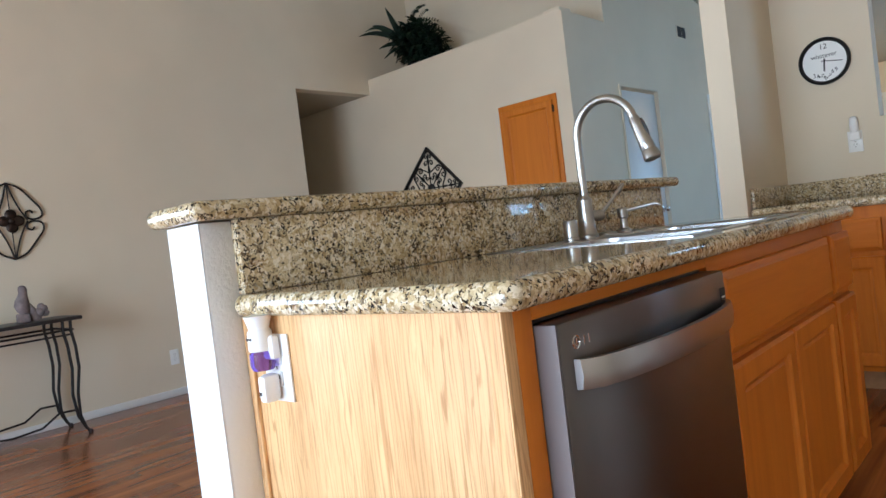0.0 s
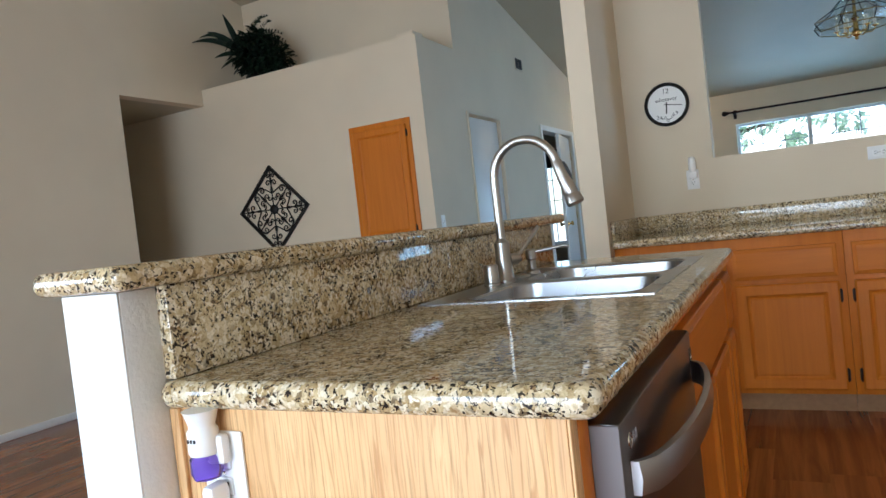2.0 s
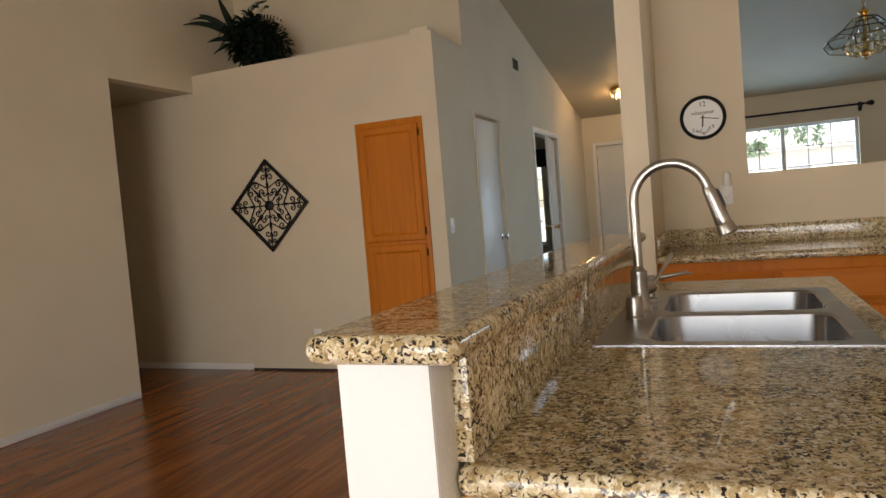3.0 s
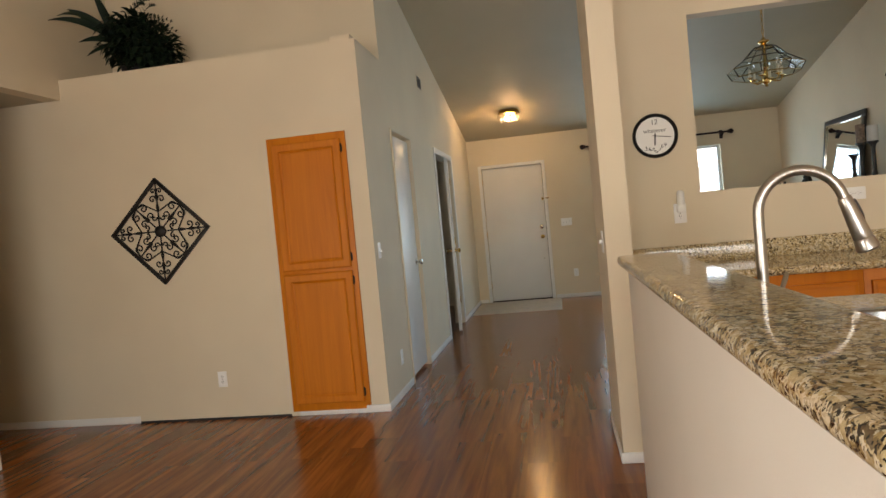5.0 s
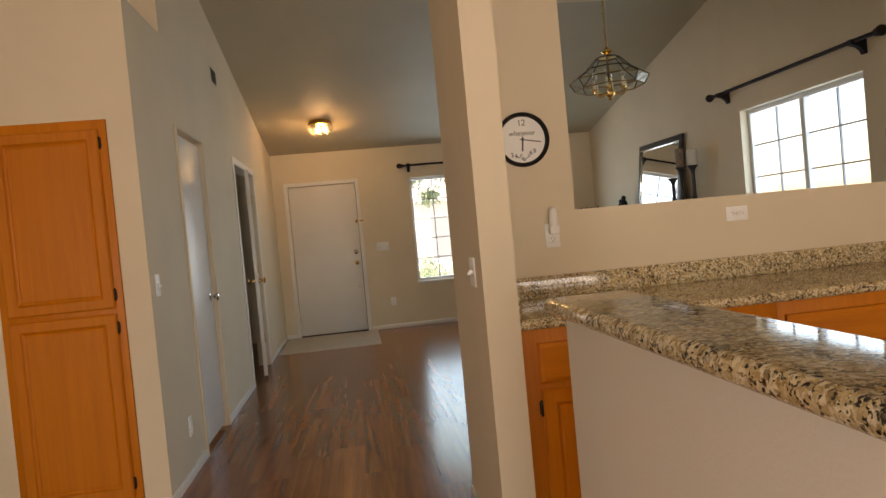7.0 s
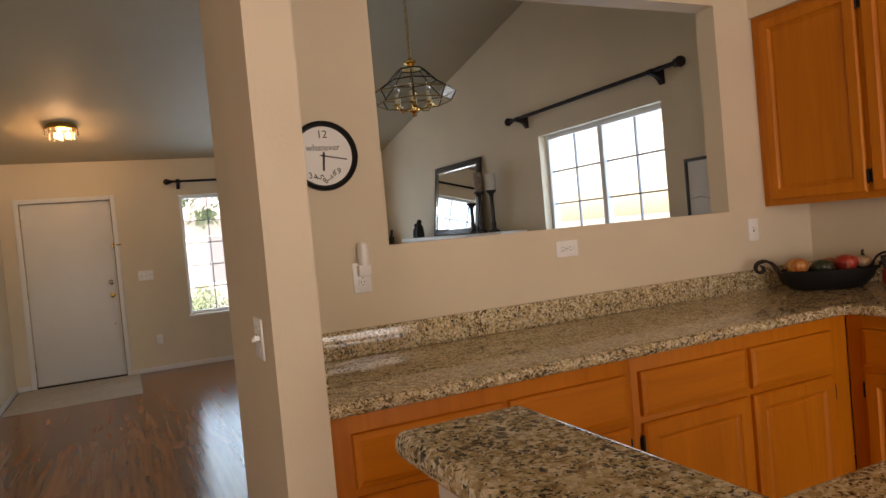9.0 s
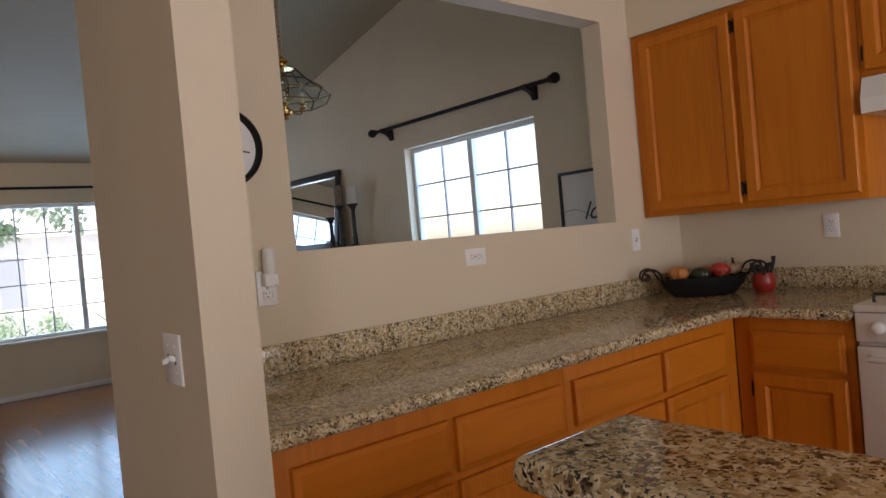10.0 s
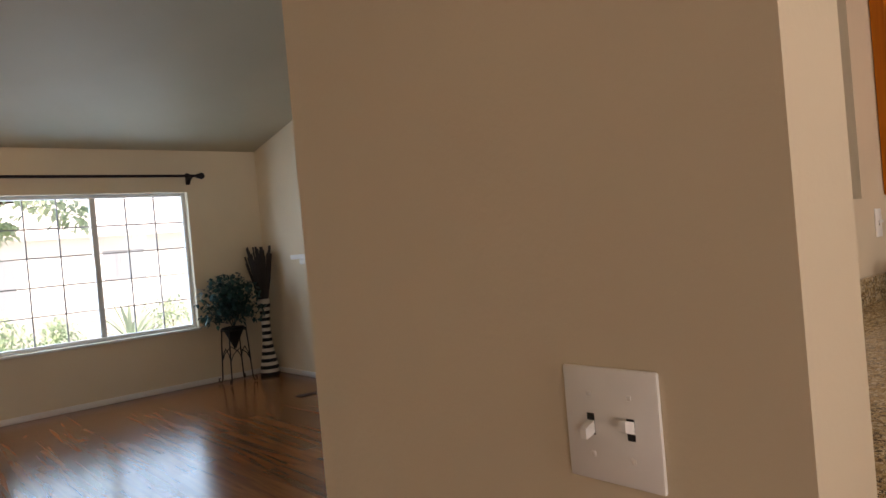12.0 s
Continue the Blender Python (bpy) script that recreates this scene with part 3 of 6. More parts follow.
# curtain rods
def rod(y_or_x, axis, a0, a1, z, sgn, label, brackets):
    at = (y_or_x, a0, z) if axis == "y" else (a0, y_or_x, z)
    r = thing("curtain_rod", at, label, "curtain rod")
    P = (lambda u, d, q: (y_or_x + sgn * d, u, q)) if axis == "y" else (lambda u, d, q: (u, y_or_x + sgn * d, q))
    part("pole", tube(bmesh.new(), [P(a0, 0.09, z), P(a1, 0.09, z)], 0.0145, 12), RODWOOD, r)
    for u, s in ((a0, -1), (a1, 1)):
        bm = bmesh.new()
        prof = ((0.0, 0.018), (0.008, 0.026), (0.02, 0.022), (0.03, 0.03), (0.05, 0.036), (0.07, 0.03), (0.085, 0.012))
        tube(bm, [P(u + s * d, 0.09, z) for d, _ in prof], [q for _, q in prof], 14)
        part("finial", bm, RODWOOD, r)
    for u in brackets:
        bm = bmesh.new()
        loft(bm, [[P(u + e, 0.001, z - 0.085), P(u + e, 0.001, z + 0.035), P(u + e, 0.025, z + 0.035), P(u + e, 0.03, z + 0.012), P(u + e, 0.115, z + 0.012), P(u + e, 0.115, z - 0.02), P(u + e, 0.06, z - 0.035), P(u + e, 0.03, z - 0.06), P(u + e, 0.02, z - 0.085)] for e in (-0.02, 0.02)])
        part("bracket", bm, RODWOOD, r)


rod(FRONT, "x", -1.06, 0.93, 2.215, -1, "black wooden curtain rod above the front window", (-0.98, 0.86))
rod(EAST, "y", 5.12, 7.10, 2.262, -1, "black wooden curtain rod above the dining window", (5.32, 6.98))

# doors


def casing(name, axis, face, sgn, a0, a1, top, w=0.055, mat=None, label="narrow white painted door casing"):
    """A flat white door casing round an opening."""
    at = (face, a0, 0) if axis == "y" else (a0, face, 0)
    c = thing(name, at, label, "door frame", kind="structure")
    for u0, u1, q0, q1 in ((a0 - w, a0, 0, top + w), (a1, a1 + w, 0, top + w), (a0, a1, top, top + w)):
        d0, d1 = sorted((face + sgn * 0.001, face + sgn * 0.014))
        part("trim", B(u0, u1, d0, d1, q0, q1, 0.003) if axis == "x" else B(d0, d1, u0, u1, q0, q1, 0.003), mat or TRIM, c)
    return c


def knob(parent, at, n, mat, name="door_handle"):
    n, at = Vector(n), Vector(at)
    bm = bmesh.new()
    prof = ((0.0, 0.03), (0.006, 0.03), (0.009, 0.013), (0.03, 0.011), (0.038, 0.022), (0.05, 0.028), (0.06, 0.024), (0.065, 0.008))
    tube(bm, [at + n * d for d, _ in prof], [r for _, r in prof], 16)
    return part(name, bm, mat, parent, "polished round door knob")


casing("door_frame_1", "x", FRONT, -1, -2.64, -1.73, 2.05, 0.05)
fd = thing("door_1", (-2.185, FRONT, 0), "closed plain white front door with brass locks", "door", kind="structure")
part("door_leaf", B(-2.634, -1.736, FRONT + 0.03, FRONT + 0.075, 0.02, 2.044, 0.003), DOORW, fd)
part("weather_strip", B(-2.6395, -1.7305, FRONT + 0.077, FRONT + 0.15, 0.0, 2.0495), DARKTRIM, fd)
part("threshold", B(-2.64, -1.73, FRONT + 0.0, FRONT + 0.076, 0.0, 0.018, 0.004), BRONZE, fd)
for z, r in ((1.10, 0.032), (0.62, 0.012)):
    bm = bmesh.new()
    tube(bm, [(-1.80, FRONT + 0.03 - d, z) for d in (0, 0.008, 0.014, 0.02)], [r, r, r * 0.8, r * 0.3], 16)
    part("lock", bm, CHROME, fd, "round chrome deadbolt")
knob(fd, (-1.80, FRONT + 0.03, 0.95), (0, -1, 0), BRASS)
bm = box(bmesh.new(), -1.77, -1.74, FRONT + 0.01, FRONT + 0.03, 1.50, 1.54, 0.003)
tube(bm, [(-1.76, FRONT + 0.005, 1.525), (-1.66, FRONT - 0.02, 1.525)], 0.008, 8)
part("latch", bm, BRASS, fd, "swing-bar door guard")
for z in (0.25, 1.05, 1.85):
    part("hinge", B(-2.643, -2.632, FRONT + 0.018, FRONT + 0.03, z - 0.045, z + 0.045, 0.002), BRASS, fd)

casing("door_frame_2", "y", HALL, 1, 5.6, 6.32, 2.06, 0.022, WALL, "narrow door casing painted like the wall")
cd = thing("door_2", (HALL, 5.96, 0), "closed plain white closet door with a chrome knob", "door", kind="structure")
part("door_leaf", B(HALL - 0.055, HALL - 0.02, 5.606, 6.312, 0.03, 2.04, 0.003), DOORW, cd)
knob(cd, (HALL - 0.02, 6.22, 0.955), (1, 0, 0), CHROME)
for z in (0.3, 1.8):
    part("hinge", B(HALL - 0.02, HALL - 0.008, 5.602, 5.616, z - 0.045, z + 0.045, 0.002), CHROME, cd)

casing("door_frame_3", "y", HALL, 1, 7.62, 8.78, 2.06, 0.06)
bd = thing("door_3", (HALL - 0.05, 8.76, 0), "white bedroom door standing ajar in its frame", "door", kind="structure")
AJAR = Matrix.Translation((HALL - 0.05, 8.765, 0)) @ Matrix.Rotation(radians(8), 4, "Z")
bm = B(-0.018, 0.018, -0.80, 0.0, 0.03, 2.03, 0.003)
bmesh.ops.transform(bm, matrix=AJAR, verts=bm.verts)
part("door_leaf", bm, DOORW, bd)
for sd_ in (1, -1):
    knob(bd, AJAR @ Vector((0.018 * sd_, -0.74, 0.955)), AJAR.to_3x3() @ Vector((sd_, 0, 0)), BRASS)
for z in (0.3, 1.05, 1.8):
    part("hinge", B(HALL - 0.034, HALL - 0.022, 8.768, 8.779, z - 0.045, z + 0.045, 0.002), BRASS, bd)
vl = B(-4.65, -3.4, FRONT - 0.12, FRONT - 0.04, 1.82, 2.1, 0.01)
single("valance", vl, FABRIC, "dark cloth valance over the bedroom window", "valance")

# entry landing: square tiles
tl = thing("entry_tiles", (-2.2, 10.0, 0), "square beige entry tiles inside the front door", "floor tile", kind="structure")
bm0 = B(-0.197, 0.197, -0.2, 0.2, 0, 0.006, 0.002)
tme = finish(bm0, "tile", TILE, False)
for i in range(3):
    for j in range(3):
        o = new("tile", tme)
        o.parent = tl
        o.location = (-2.60 + 0.4 * i + 2.2 - 0.005, 9.54 + 0.41 * j - 10.0, 0.0015)
part("grout", B(-2.81, -1.60, 9.325, FRONT + 0.02, 0.0005, 0.004), CONCRETE, tl)

# ---- kitchen: stone tops ----
SINK = (-1.172, -0.618, 1.462, 2.302)


def rect(x0, x1, y0, y1):
    return [(x0, y0), (x1, y0), (x1, y1), (x0, y1)]


bm = slab(bmesh.new(), soften(rect(-1.376, -1.172, 0.668, 2.732), (0.02, 0.02, 0.02, 0.02)), 1.0535, 1.09)
bar = thing("raised_counter", (-1.274, 1.7, 1.0535), "narrow raised bar top of polished beige granite", "countertop")
part("slab", bm, GRANITE, bar)
hole = [(SINK[0] + 0.02, SINK[2] + 0.02), (SINK[1] - 0.02, SINK[2] + 0.02), (SINK[1] - 0.02, SINK[3] - 0.02), (SINK[0] + 0.02, SINK[3] - 0.02)]
bm = slab(bmesh.new(), soften(rect(-1.219, -0.551, 0.742, 2.597), (0.02, 0.03, 0.03, 0.02)), 0.868, 0.909, hole)
ict = thing("island_countertop", (-0.89, 1.67, 0.868), "polished beige granite worktop with a sink cut-out", "countertop")
part("slab", bm, GRANITE, ict)
bm = B(-1.220, -1.196, 0.762, 2.60, 0.9095, 1.053, 0.003)
part("backsplash", bm, GRANITE, ict, "upright granite slab below the bar")
outline = soften([(-1.223, 3.655), (0.905, 3.655), (0.905, 3.225), (1.650, 3.225), (1.650, 4.333), (-1.223, 4.333)], (0, 0.02, 0, 0, 0, 0))
wct = thing("wall_countertop", (0.2, 4.0, 0.868), "L-shaped polished beige granite worktop along the wall", "countertop")
part("slab", slab(bmesh.new(), outline, 0.868, 0.909), GRANITE, wct)
for nm, a in (("backsplash", (-1.222, 1.63, 4.313, 4.333, 0.9095, 1.012)), ("backsplash", (1.630, 1.650, 3.225, 4.333, 0.9095, 1.012)), ("backsplash", (-1.223, -1.203, 3.675, 4.313, 0.9095, 1.012))):
    part(nm, B(*a, 0.003), GRANITE, wct, "low granite upstand along the wall")


# ---- cabinets ----
def hinge(parent, at, u, n):
    """A small dark barrel hinge, its knuckle upright."""
    at, u, n = Vector(at), Vector(u), Vector(n)
    bm = bmesh.new()
    tube(bm, [at + n * 0.008 + Vector((0, 0, q)) for q in (-0.032, -0.028, 0.028, 0.032)], [0.003, 0.006, 0.006, 0.003], 8)
    a = at - u * 0.008
    b = at + u * 0.008 + n * 0.004
    box(bm, min(a.x, b.x), max(a.x, b.x), min(a.y, b.y), max(a.y, b.y), at.z - 0.024, at.z + 0.024)
    return part("hinge", bm, BRONZE, parent, "dark bronze hinge")


def front(parent, o, u, n, w, h, kind, mat, hinge_side=0):
    bm = panel(bmesh.new(), o, u, n, w, h, DOOR_RINGS if kind == "door" else DRAWER_RINGS)
    p = part("cabinet_door" if kind == "door" else "drawer_front", bm, mat, parent, smooth=False)
    if hinge_side:
        s = Vector(o) + Vector(u) * (-0.004 if hinge_side < 0 else w + 0.004) + Vector(n) * 0.004
        for z in (0.07, h - 0.07):
            hinge(p, s + Vector((0, 0, z)), u, n)
    return p


def base_cabinet(label, x0, x1, y0, y1, u, n, fronts, group, top=0.867):
    """A base cabinet carcass with toe kick; fronts: (place along u, height, width, tall, kind, hinge side)."""
    c = thing("base_cabinet", ((x0 + x1) / 2, (y0 + y1) / 2, 0), label, "cabinet", group)
    u, n = Vector(u), Vector(n)
    part("body", B(x0, x1, y0, y1, 0.095, top, 0.002), OAK, c)
    if top < 0.86:
        part("top_rail", B(x1 - 0.03, x1, y0, y1, top + 0.001, 0.867, 0.001), OAKY, c)
    k = 0.055
    a = [x0, x1, y0, y1]
    if n.x > 0: a[1] -= k
    if n.x < 0: a[0] += k
    if n.y < 0: a[2] += k
    part("toe_kick", B(*a, 0.0, 0.095), TOEKICK, c)
    fx = x1 if n.x > 0 else x0
    fy = y0
    for s, z, w, h, kind, hs in fronts:
        o = (fx, s, z) if abs(n.x) > 0.5 else (s, fy, z)
        front(c, o, u, n, w, h, kind, OAK if kind == "door" else (OAKY if abs(n.x) > 0.5 else OAKX), hs)
    return c


PX = -0.592
g = "peninsula cabinets"
base_cabinet("honey oak sink cabinet with a wide false drawer over two doors", -1.215, PX, 1.447, 2.335, (0, 1, 0), (1, 0, 0),
             ((1.472, 0.655, 0.84, 0.175, "drawer", 0), (1.474, 0.115, 0.424, 0.518, "door", -1), (1.904, 0.115, 0.408, 0.518, "door", 1)), g, 0.70)
base_cabinet("narrow honey oak cabinet at the end of the peninsula", -1.215, PX, 2.3365, 2.588, (0, 1, 0), (1, 0, 0),
             ((2.348, 0.655, 0.222, 0.175, "drawer", 0), (2.348, 0.115, 0.222, 0.518, "door", 1)), g)
ep = thing("end_panel", (-0.9, 0.78, 0), "pale oak veneer end panel of the peninsula", "cabinet panel")
part("panel", B(-1.213, -0.623, 0.768, 0.79, 0.0, 0.867, 0.001), OAKEND, ep)
part("corner_strip", B(-0.622, PX - 0.004, 0.764, 0.79, 0.0, 0.867, 0.0015), OAKEND, ep)
part("stile", B(-0.650, PX, 0.7905, 0.832, 0.0, 0.867, 0.0015), OAK, ep)
part("edge_strip", B(PX - 0.0035, PX, 0.764, 0.79, 0.0, 0.867, 0.001), OAKEND, ep)
part("scribe_strip", B(-1.218, -1.200, 0.760, 0.768, 0.0, 0.866, 0.002), OAKEND, ep)
part("top_rail", B(-0.66, PX, 0.8325, 1.4465, 0.845, 0.867, 0.001), OAKY, ep)

# dishwasher
dw = thing("dishwasher", (-0.9, 1.14, 0), "dark stainless steel dishwasher with a curved bar handle", "dishwasher")
part("body", B(-1.19, -0.615, 0.838, 1.442, 0.10, 0.842), DARKTRIM, dw)
part("toe_panel", B(-1.19, -0.64, 0.838, 1.442, 0.0, 0.10), DARKTRIM, dw)
bm = bmesh.new()
box(bm, -0.614, -0.566, 0.838, 1.442, 0.105, 0.838, 0.006)
part("door", bm, DISHW, dw)
part("side_strip", B(-0.612, -0.5675, 0.8345, 0.8375, 0.107, 0.836), DARKSIDE, dw)
bm = bmesh.new()
loops = []
for k in range(25):
    t = k / 24
    y = 0.866 + 0.545 * t
    bow = 0.001 + 0.048 * math.sin(math.pi * t) ** 0.5
    x = -0.566 + bow
    loops.append([(x, y, 0.742), (x + 0.010, y, 0.742), (x + 0.013, y, 0.762), (x + 0.010, y, 0.784), (x, y, 0.784)])
loft(bm, loops)
part("handle", bm, STEELH, dw, "curved brushed steel bar handle")
bm = bmesh.new()
tube(bm, [(-0.5655, 0.878 + 0.009 * math.cos(a * math.pi / 8), 0.806 + 0.009 * math.sin(a * math.pi / 8)) for a in range(17)], 0.0012, 6)
box(bm, -0.5662, -0.5645, 0.877, 0.880, 0.801, 0.811)
part("badge", bm, CHROME, dw, "small round pale badge")
for y in (0.898, 0.911):
    part("badge", B(-0.5662, -0.5648, y, y + 0.002, 0.799, 0.812), CHROME, dw)
part("sticker", B(-0.5662, -0.5652, 1.412, 1.436, 0.745, 0.805), SLOT, dw, "small dark label with pale bars")
part("sticker_bar", B(-0.5654, -0.5646, 1.416, 1.432, 0.765, 0.772), WHITEP, dw)
part("sticker_bar", B(-0.5654, -0.5646, 1.416, 1.432, 0.785, 0.789), WHITEP, dw)

dw.location.x += 0.010

# wall run
g = "cabinets along the kitchen wall"
WY = 3.70
base_cabinet("honey oak base cabinet with two drawers over two doors", -1.222, -0.168, WY, 4.33, (1, 0, 0), (0, -1, 0),
             ((-1.15, 0.66, 0.474, 0.152, "drawer", 0), (-0.648, 0.66, 0.45, 0.152, "drawer", 0), (-1.15, 0.12, 0.474, 0.515, "door", -1), (-0.648, 0.12, 0.45, 0.515, "door", 1)), g)
base_cabinet("honey oak base cabinet with two drawers over two doors", -0.1665, 0.955, WY, 4.33, (1, 0, 0), (0, -1, 0),
             ((-0.136, 0.66, 0.498, 0.152, "drawer", 0), (0.388, 0.66, 0.454, 0.152, "drawer", 0), (-0.136, 0.12, 0.498, 0.515, "door", -1), (0.388, 0.12, 0.454, 0.515, "door", 1)), g)
base_cabinet("honey oak corner cabinet beside the stove", 0.957, 1.648, 3.232, 3.698, (0, 1, 0), (-1, 0, 0),
             ((3.262, 0.66, 0.365, 0.152, "drawer", 0), (3.262, 0.12, 0.365, 0.515, "door", 1)), g)

# upper cabinets
uc = thing("wall_cabinet", (1.47, 3.8, 1.32), "honey oak wall cabinet with two framed doors", "cabinet", "kitchen wall cabinets")
part("body", B(1.316, 1.649, 3.262, 4.332, 1.32, 2.274, 0.002), OAK, uc)
front(uc, (1.316, 3.79, 1.348), (0, 1, 0), (-1, 0, 0), 0.49, 0.90, "door", OAK, -1)
front(uc, (1.316, 3.285, 1.348), (0, 1, 0), (-1, 0, 0), 0.478, 0.90, "door", OAK, 1)
uc2 = thing("wall_cabinet", (1.47, 2.87, 1.82), "short honey oak wall cabinet above the range hood", "cabinet", "kitchen wall cabinets")
part("body", B(1.316, 1.649, 2.49, 3.26, 1.815, 2.274, 0.002), OAK, uc2)
front(uc2, (1.316, 2.88, 1.84), (0, 1, 0), (-1, 0, 0), 0.36, 0.41, "door", OAK, 1)
front(uc2, (1.316, 2.51, 1.84), (0, 1, 0), (-1, 0, 0), 0.36, 0.41, "door", OAK, -1)
rh = thing("range_hood", (1.4, 2.87, 1.66), "white enamelled range hood under a short cabinet", "range hood")
bm = bmesh.new()
loft(bm, [[(1.649, y, 1.665), (1.275, y, 1.665), (1.275, y, 1.725), (1.31, y, 1.813), (1.649, y, 1.813)] for y in (2.50, 3.255)])
part("shell", bm, ENAMEL, rh, smooth=False)
part("filter", B(1.30, 1.60, 2.6, 3.15, 1.658, 1.666), STEEL, rh)

# stove
st = thing("stove", (1.28, 2.84, 0), "white enamelled gas stove with black grates", "stove")
part("body", B(0.955, 1.63, 2.462, 3.218, 0.06, 0.90, 0.006), ENAMEL, st)
part("cooktop", B(0.925, 1.635, 2.455, 3.2215, 0.9005, 0.93, 0.009), ENAMEL, st)
part("control_panel", B(0.932, 0.954, 2.462, 3.218, 0.79, 0.899, 0.005), ENAMEL, st)
part("oven_door", B(0.925, 0.954, 2.465, 3.215, 0.22, 0.775, 0.006), ENAMEL, st)
part("drawer", B(0.93, 0.954, 2.465, 3.215, 0.07, 0.21, 0.005), ENAMEL, st)
bm = tube(bmesh.new(), [(0.924, 3.17, 0.735), (0.895, 3.165, 0.735), (0.885, 3.1, 0.735), (0.885, 2.58, 0.735), (0.895, 2.515, 0.735), (0.924, 2.51, 0.735)], 0.012, 10)
part("oven_handle", bm, ENAMEL, st)
for y in (3.14, 3.0, 2.68, 2.54):
    bm = bmesh.new()
    tube(bm, [(0.932, y, 0.845), (0.925, y, 0.845), (0.908, y, 0.845), (0.905, y, 0.845)], [0.024, 0.024, 0.018, 0.012], 16)
    part("knob", bm, ENAMEL, st)
for cy in (3.03, 2.65):
    for cx in (1.11, 1.45):
        bm = bmesh.new()
        for d in (-0.11, 0.11):
            tube(bm, [(cx + d, cy - 0.14, 0.93), (cx + d, cy - 0.14, 0.962), (cx + d, cy + 0.14, 0.962), (cx + d, cy + 0.14, 0.93)], 0.007, 6)
        for d in (-0.1, 0.0, 0.1):
            tube(bm, [(cx - 0.13, cy + d, 0.962), (cx + 0.13, cy + d, 0.962)], 0.006, 6)
        lathe(bm, ((0.045, 0.930), (0.045, 0.945), (0.03, 0.952)), (cx, cy, 0), 16)
        part("grate", bm, CASTIRON, st)

# pantry set in the wall
pn = thing("pantry_cabinet", (-3.255, BLOCK, 0.03), "tall honey oak pantry cabinet set in the wall", "cabinet")
bm = bmesh.new()
box(bm, -3.543, -2.967, BLOCK - 0.012, BLOCK + 0.11, 0.032, 1.978, 0.002)
part("face_frame", bm, OAK, pn)
for z, h in ((0.085, 0.925), (1.035, 0.895)):
    front(pn, (-3.505, BLOCK - 0.012, z), (1, 0, 0), (0, -1, 0), 0.502, h, "door", OAK, 1)

# ---- sink and tap ----
def rounded(x0, x1, y0, y1, r, z, n=5):
    return [(p.x, p.y, z) for p in soften(rect(x0, x1, y0, y1), (r, r, r, r), n)]


sk = thing("kitchen_sink", (-0.895, 1.88, 0.909), "double-bowl stainless steel drop-in kitchen sink", "sink")
BOWLS = ((-1.065, -0.655, 1.505, 1.86), (-1.065, -0.655, 1.895, 2.262))
SN = 8


def bowl_loop(b, z):
    """A bowl's rim, as many points as corners need."""
    return rounded(*b, 0.07, z, SN)


bm = bmesh.new()
YM = (BOWLS[0][3] + BOWLS[1][2]) / 2
for b, (q0, q1) in zip(BOWLS, ((SINK[2], YM), (YM, SINK[3]))):
    inner = bowl_loop(b, 0.9106)
    ox, oy = (SINK[0], SINK[1]), (q0, q1)
    cx, cy = (b[0] + b[1]) / 2, (b[2] + b[3]) / 2
    ring_ = []
    for i, p in enumerate(inner):
        k = i // (SN + 1)
        ring_.append((ox[0] if k in (0, 3) else ox[1], oy[0] if k in (0, 1) else oy[1], 0.9112))
    a_, b_ = [bm.verts.new(p) for p in ring_], [bm.verts.new(p) for p in inner]
    for i in range(len(inner)):
        j = (i + 1) % len(inner)
        bm.faces.new((a_[i], a_[j], b_[j], b_[i]))
bmesh.ops.remove_doubles(bm, verts=bm.verts, dist=1e-5)
lip = [bm.verts.new(p) for p in ((SINK[0], SINK[2], 0.9112), (SINK[1], SINK[2], 0.9112), (SINK[1], SINK[3], 0.9112), (SINK[0], SINK[3], 0.9112))]
low = [bm.verts.new((v.co.x, v.co.y, 0.9092)) for v in lip]
for i in range(4):
    bm.faces.new((lip[i], lip[(i + 1) % 4], low[(i + 1) % 4], low[i]))
part("rim", bm, STEEL, sk, smooth=False)
for x0, x1, y0, y1 in BOWLS:
    bm = bmesh.new()
    prof = ((0.0, 0.9106, 0.07), (0.006, 0.905, 0.07), (0.012, 0.80, 0.07), (0.03, 0.745, 0.07), (0.07, 0.735, 0.06))
    loft(bm, [rounded(x0 + i, x1 - i, y0 + i, y1 - i, r, z, SN) for i, z, r in prof], (False, True))
    part("bowl", bm, STEEL, sk)
    bm = lathe(bmesh.new(), ((0.04, 0.7355), (0.038, 0.739), (0.012, 0.737)), ((x0 + x1) / 2, (y0 + y1) / 2, 0), 20)
    part("drain", bm, CHROME, sk)

FX, FY = -1.112, 1.885
ft = thing("faucet", (FX, FY, 0.9112), "brushed nickel gooseneck faucet with a pull-down spray head", "faucet")
bm = lathe(bmesh.new(), ((0.031, 0.9112), (0.031, 0.920), (0.026, 0.926), (0.024, 0.96), (0.0215, 1.01), (0.0225, 1.016), (0.0225, 1.026), (0.016, 1.032), (0.0125, 1.04)), (FX, FY, 0), 24)
part("base", bm, NICKEL, ft)
R = 0.095
pts = [(FX, FY, 1.035), (FX, FY, 1.12), (FX, FY, 1.215)]
for k in range(1, 15):
    a = math.pi - math.radians(166) * k / 14
    pts.append((FX + R + R * math.cos(a), FY, 1.215 + R * math.sin(a)))
part("neck", tube(bmesh.new(), pts, 0.0125, 16), NICKEL, ft)
end, d = Vector(pts[-1]), (Vector(pts[-1]) - Vector(pts[-2])).normalized()
bm = bmesh.new()
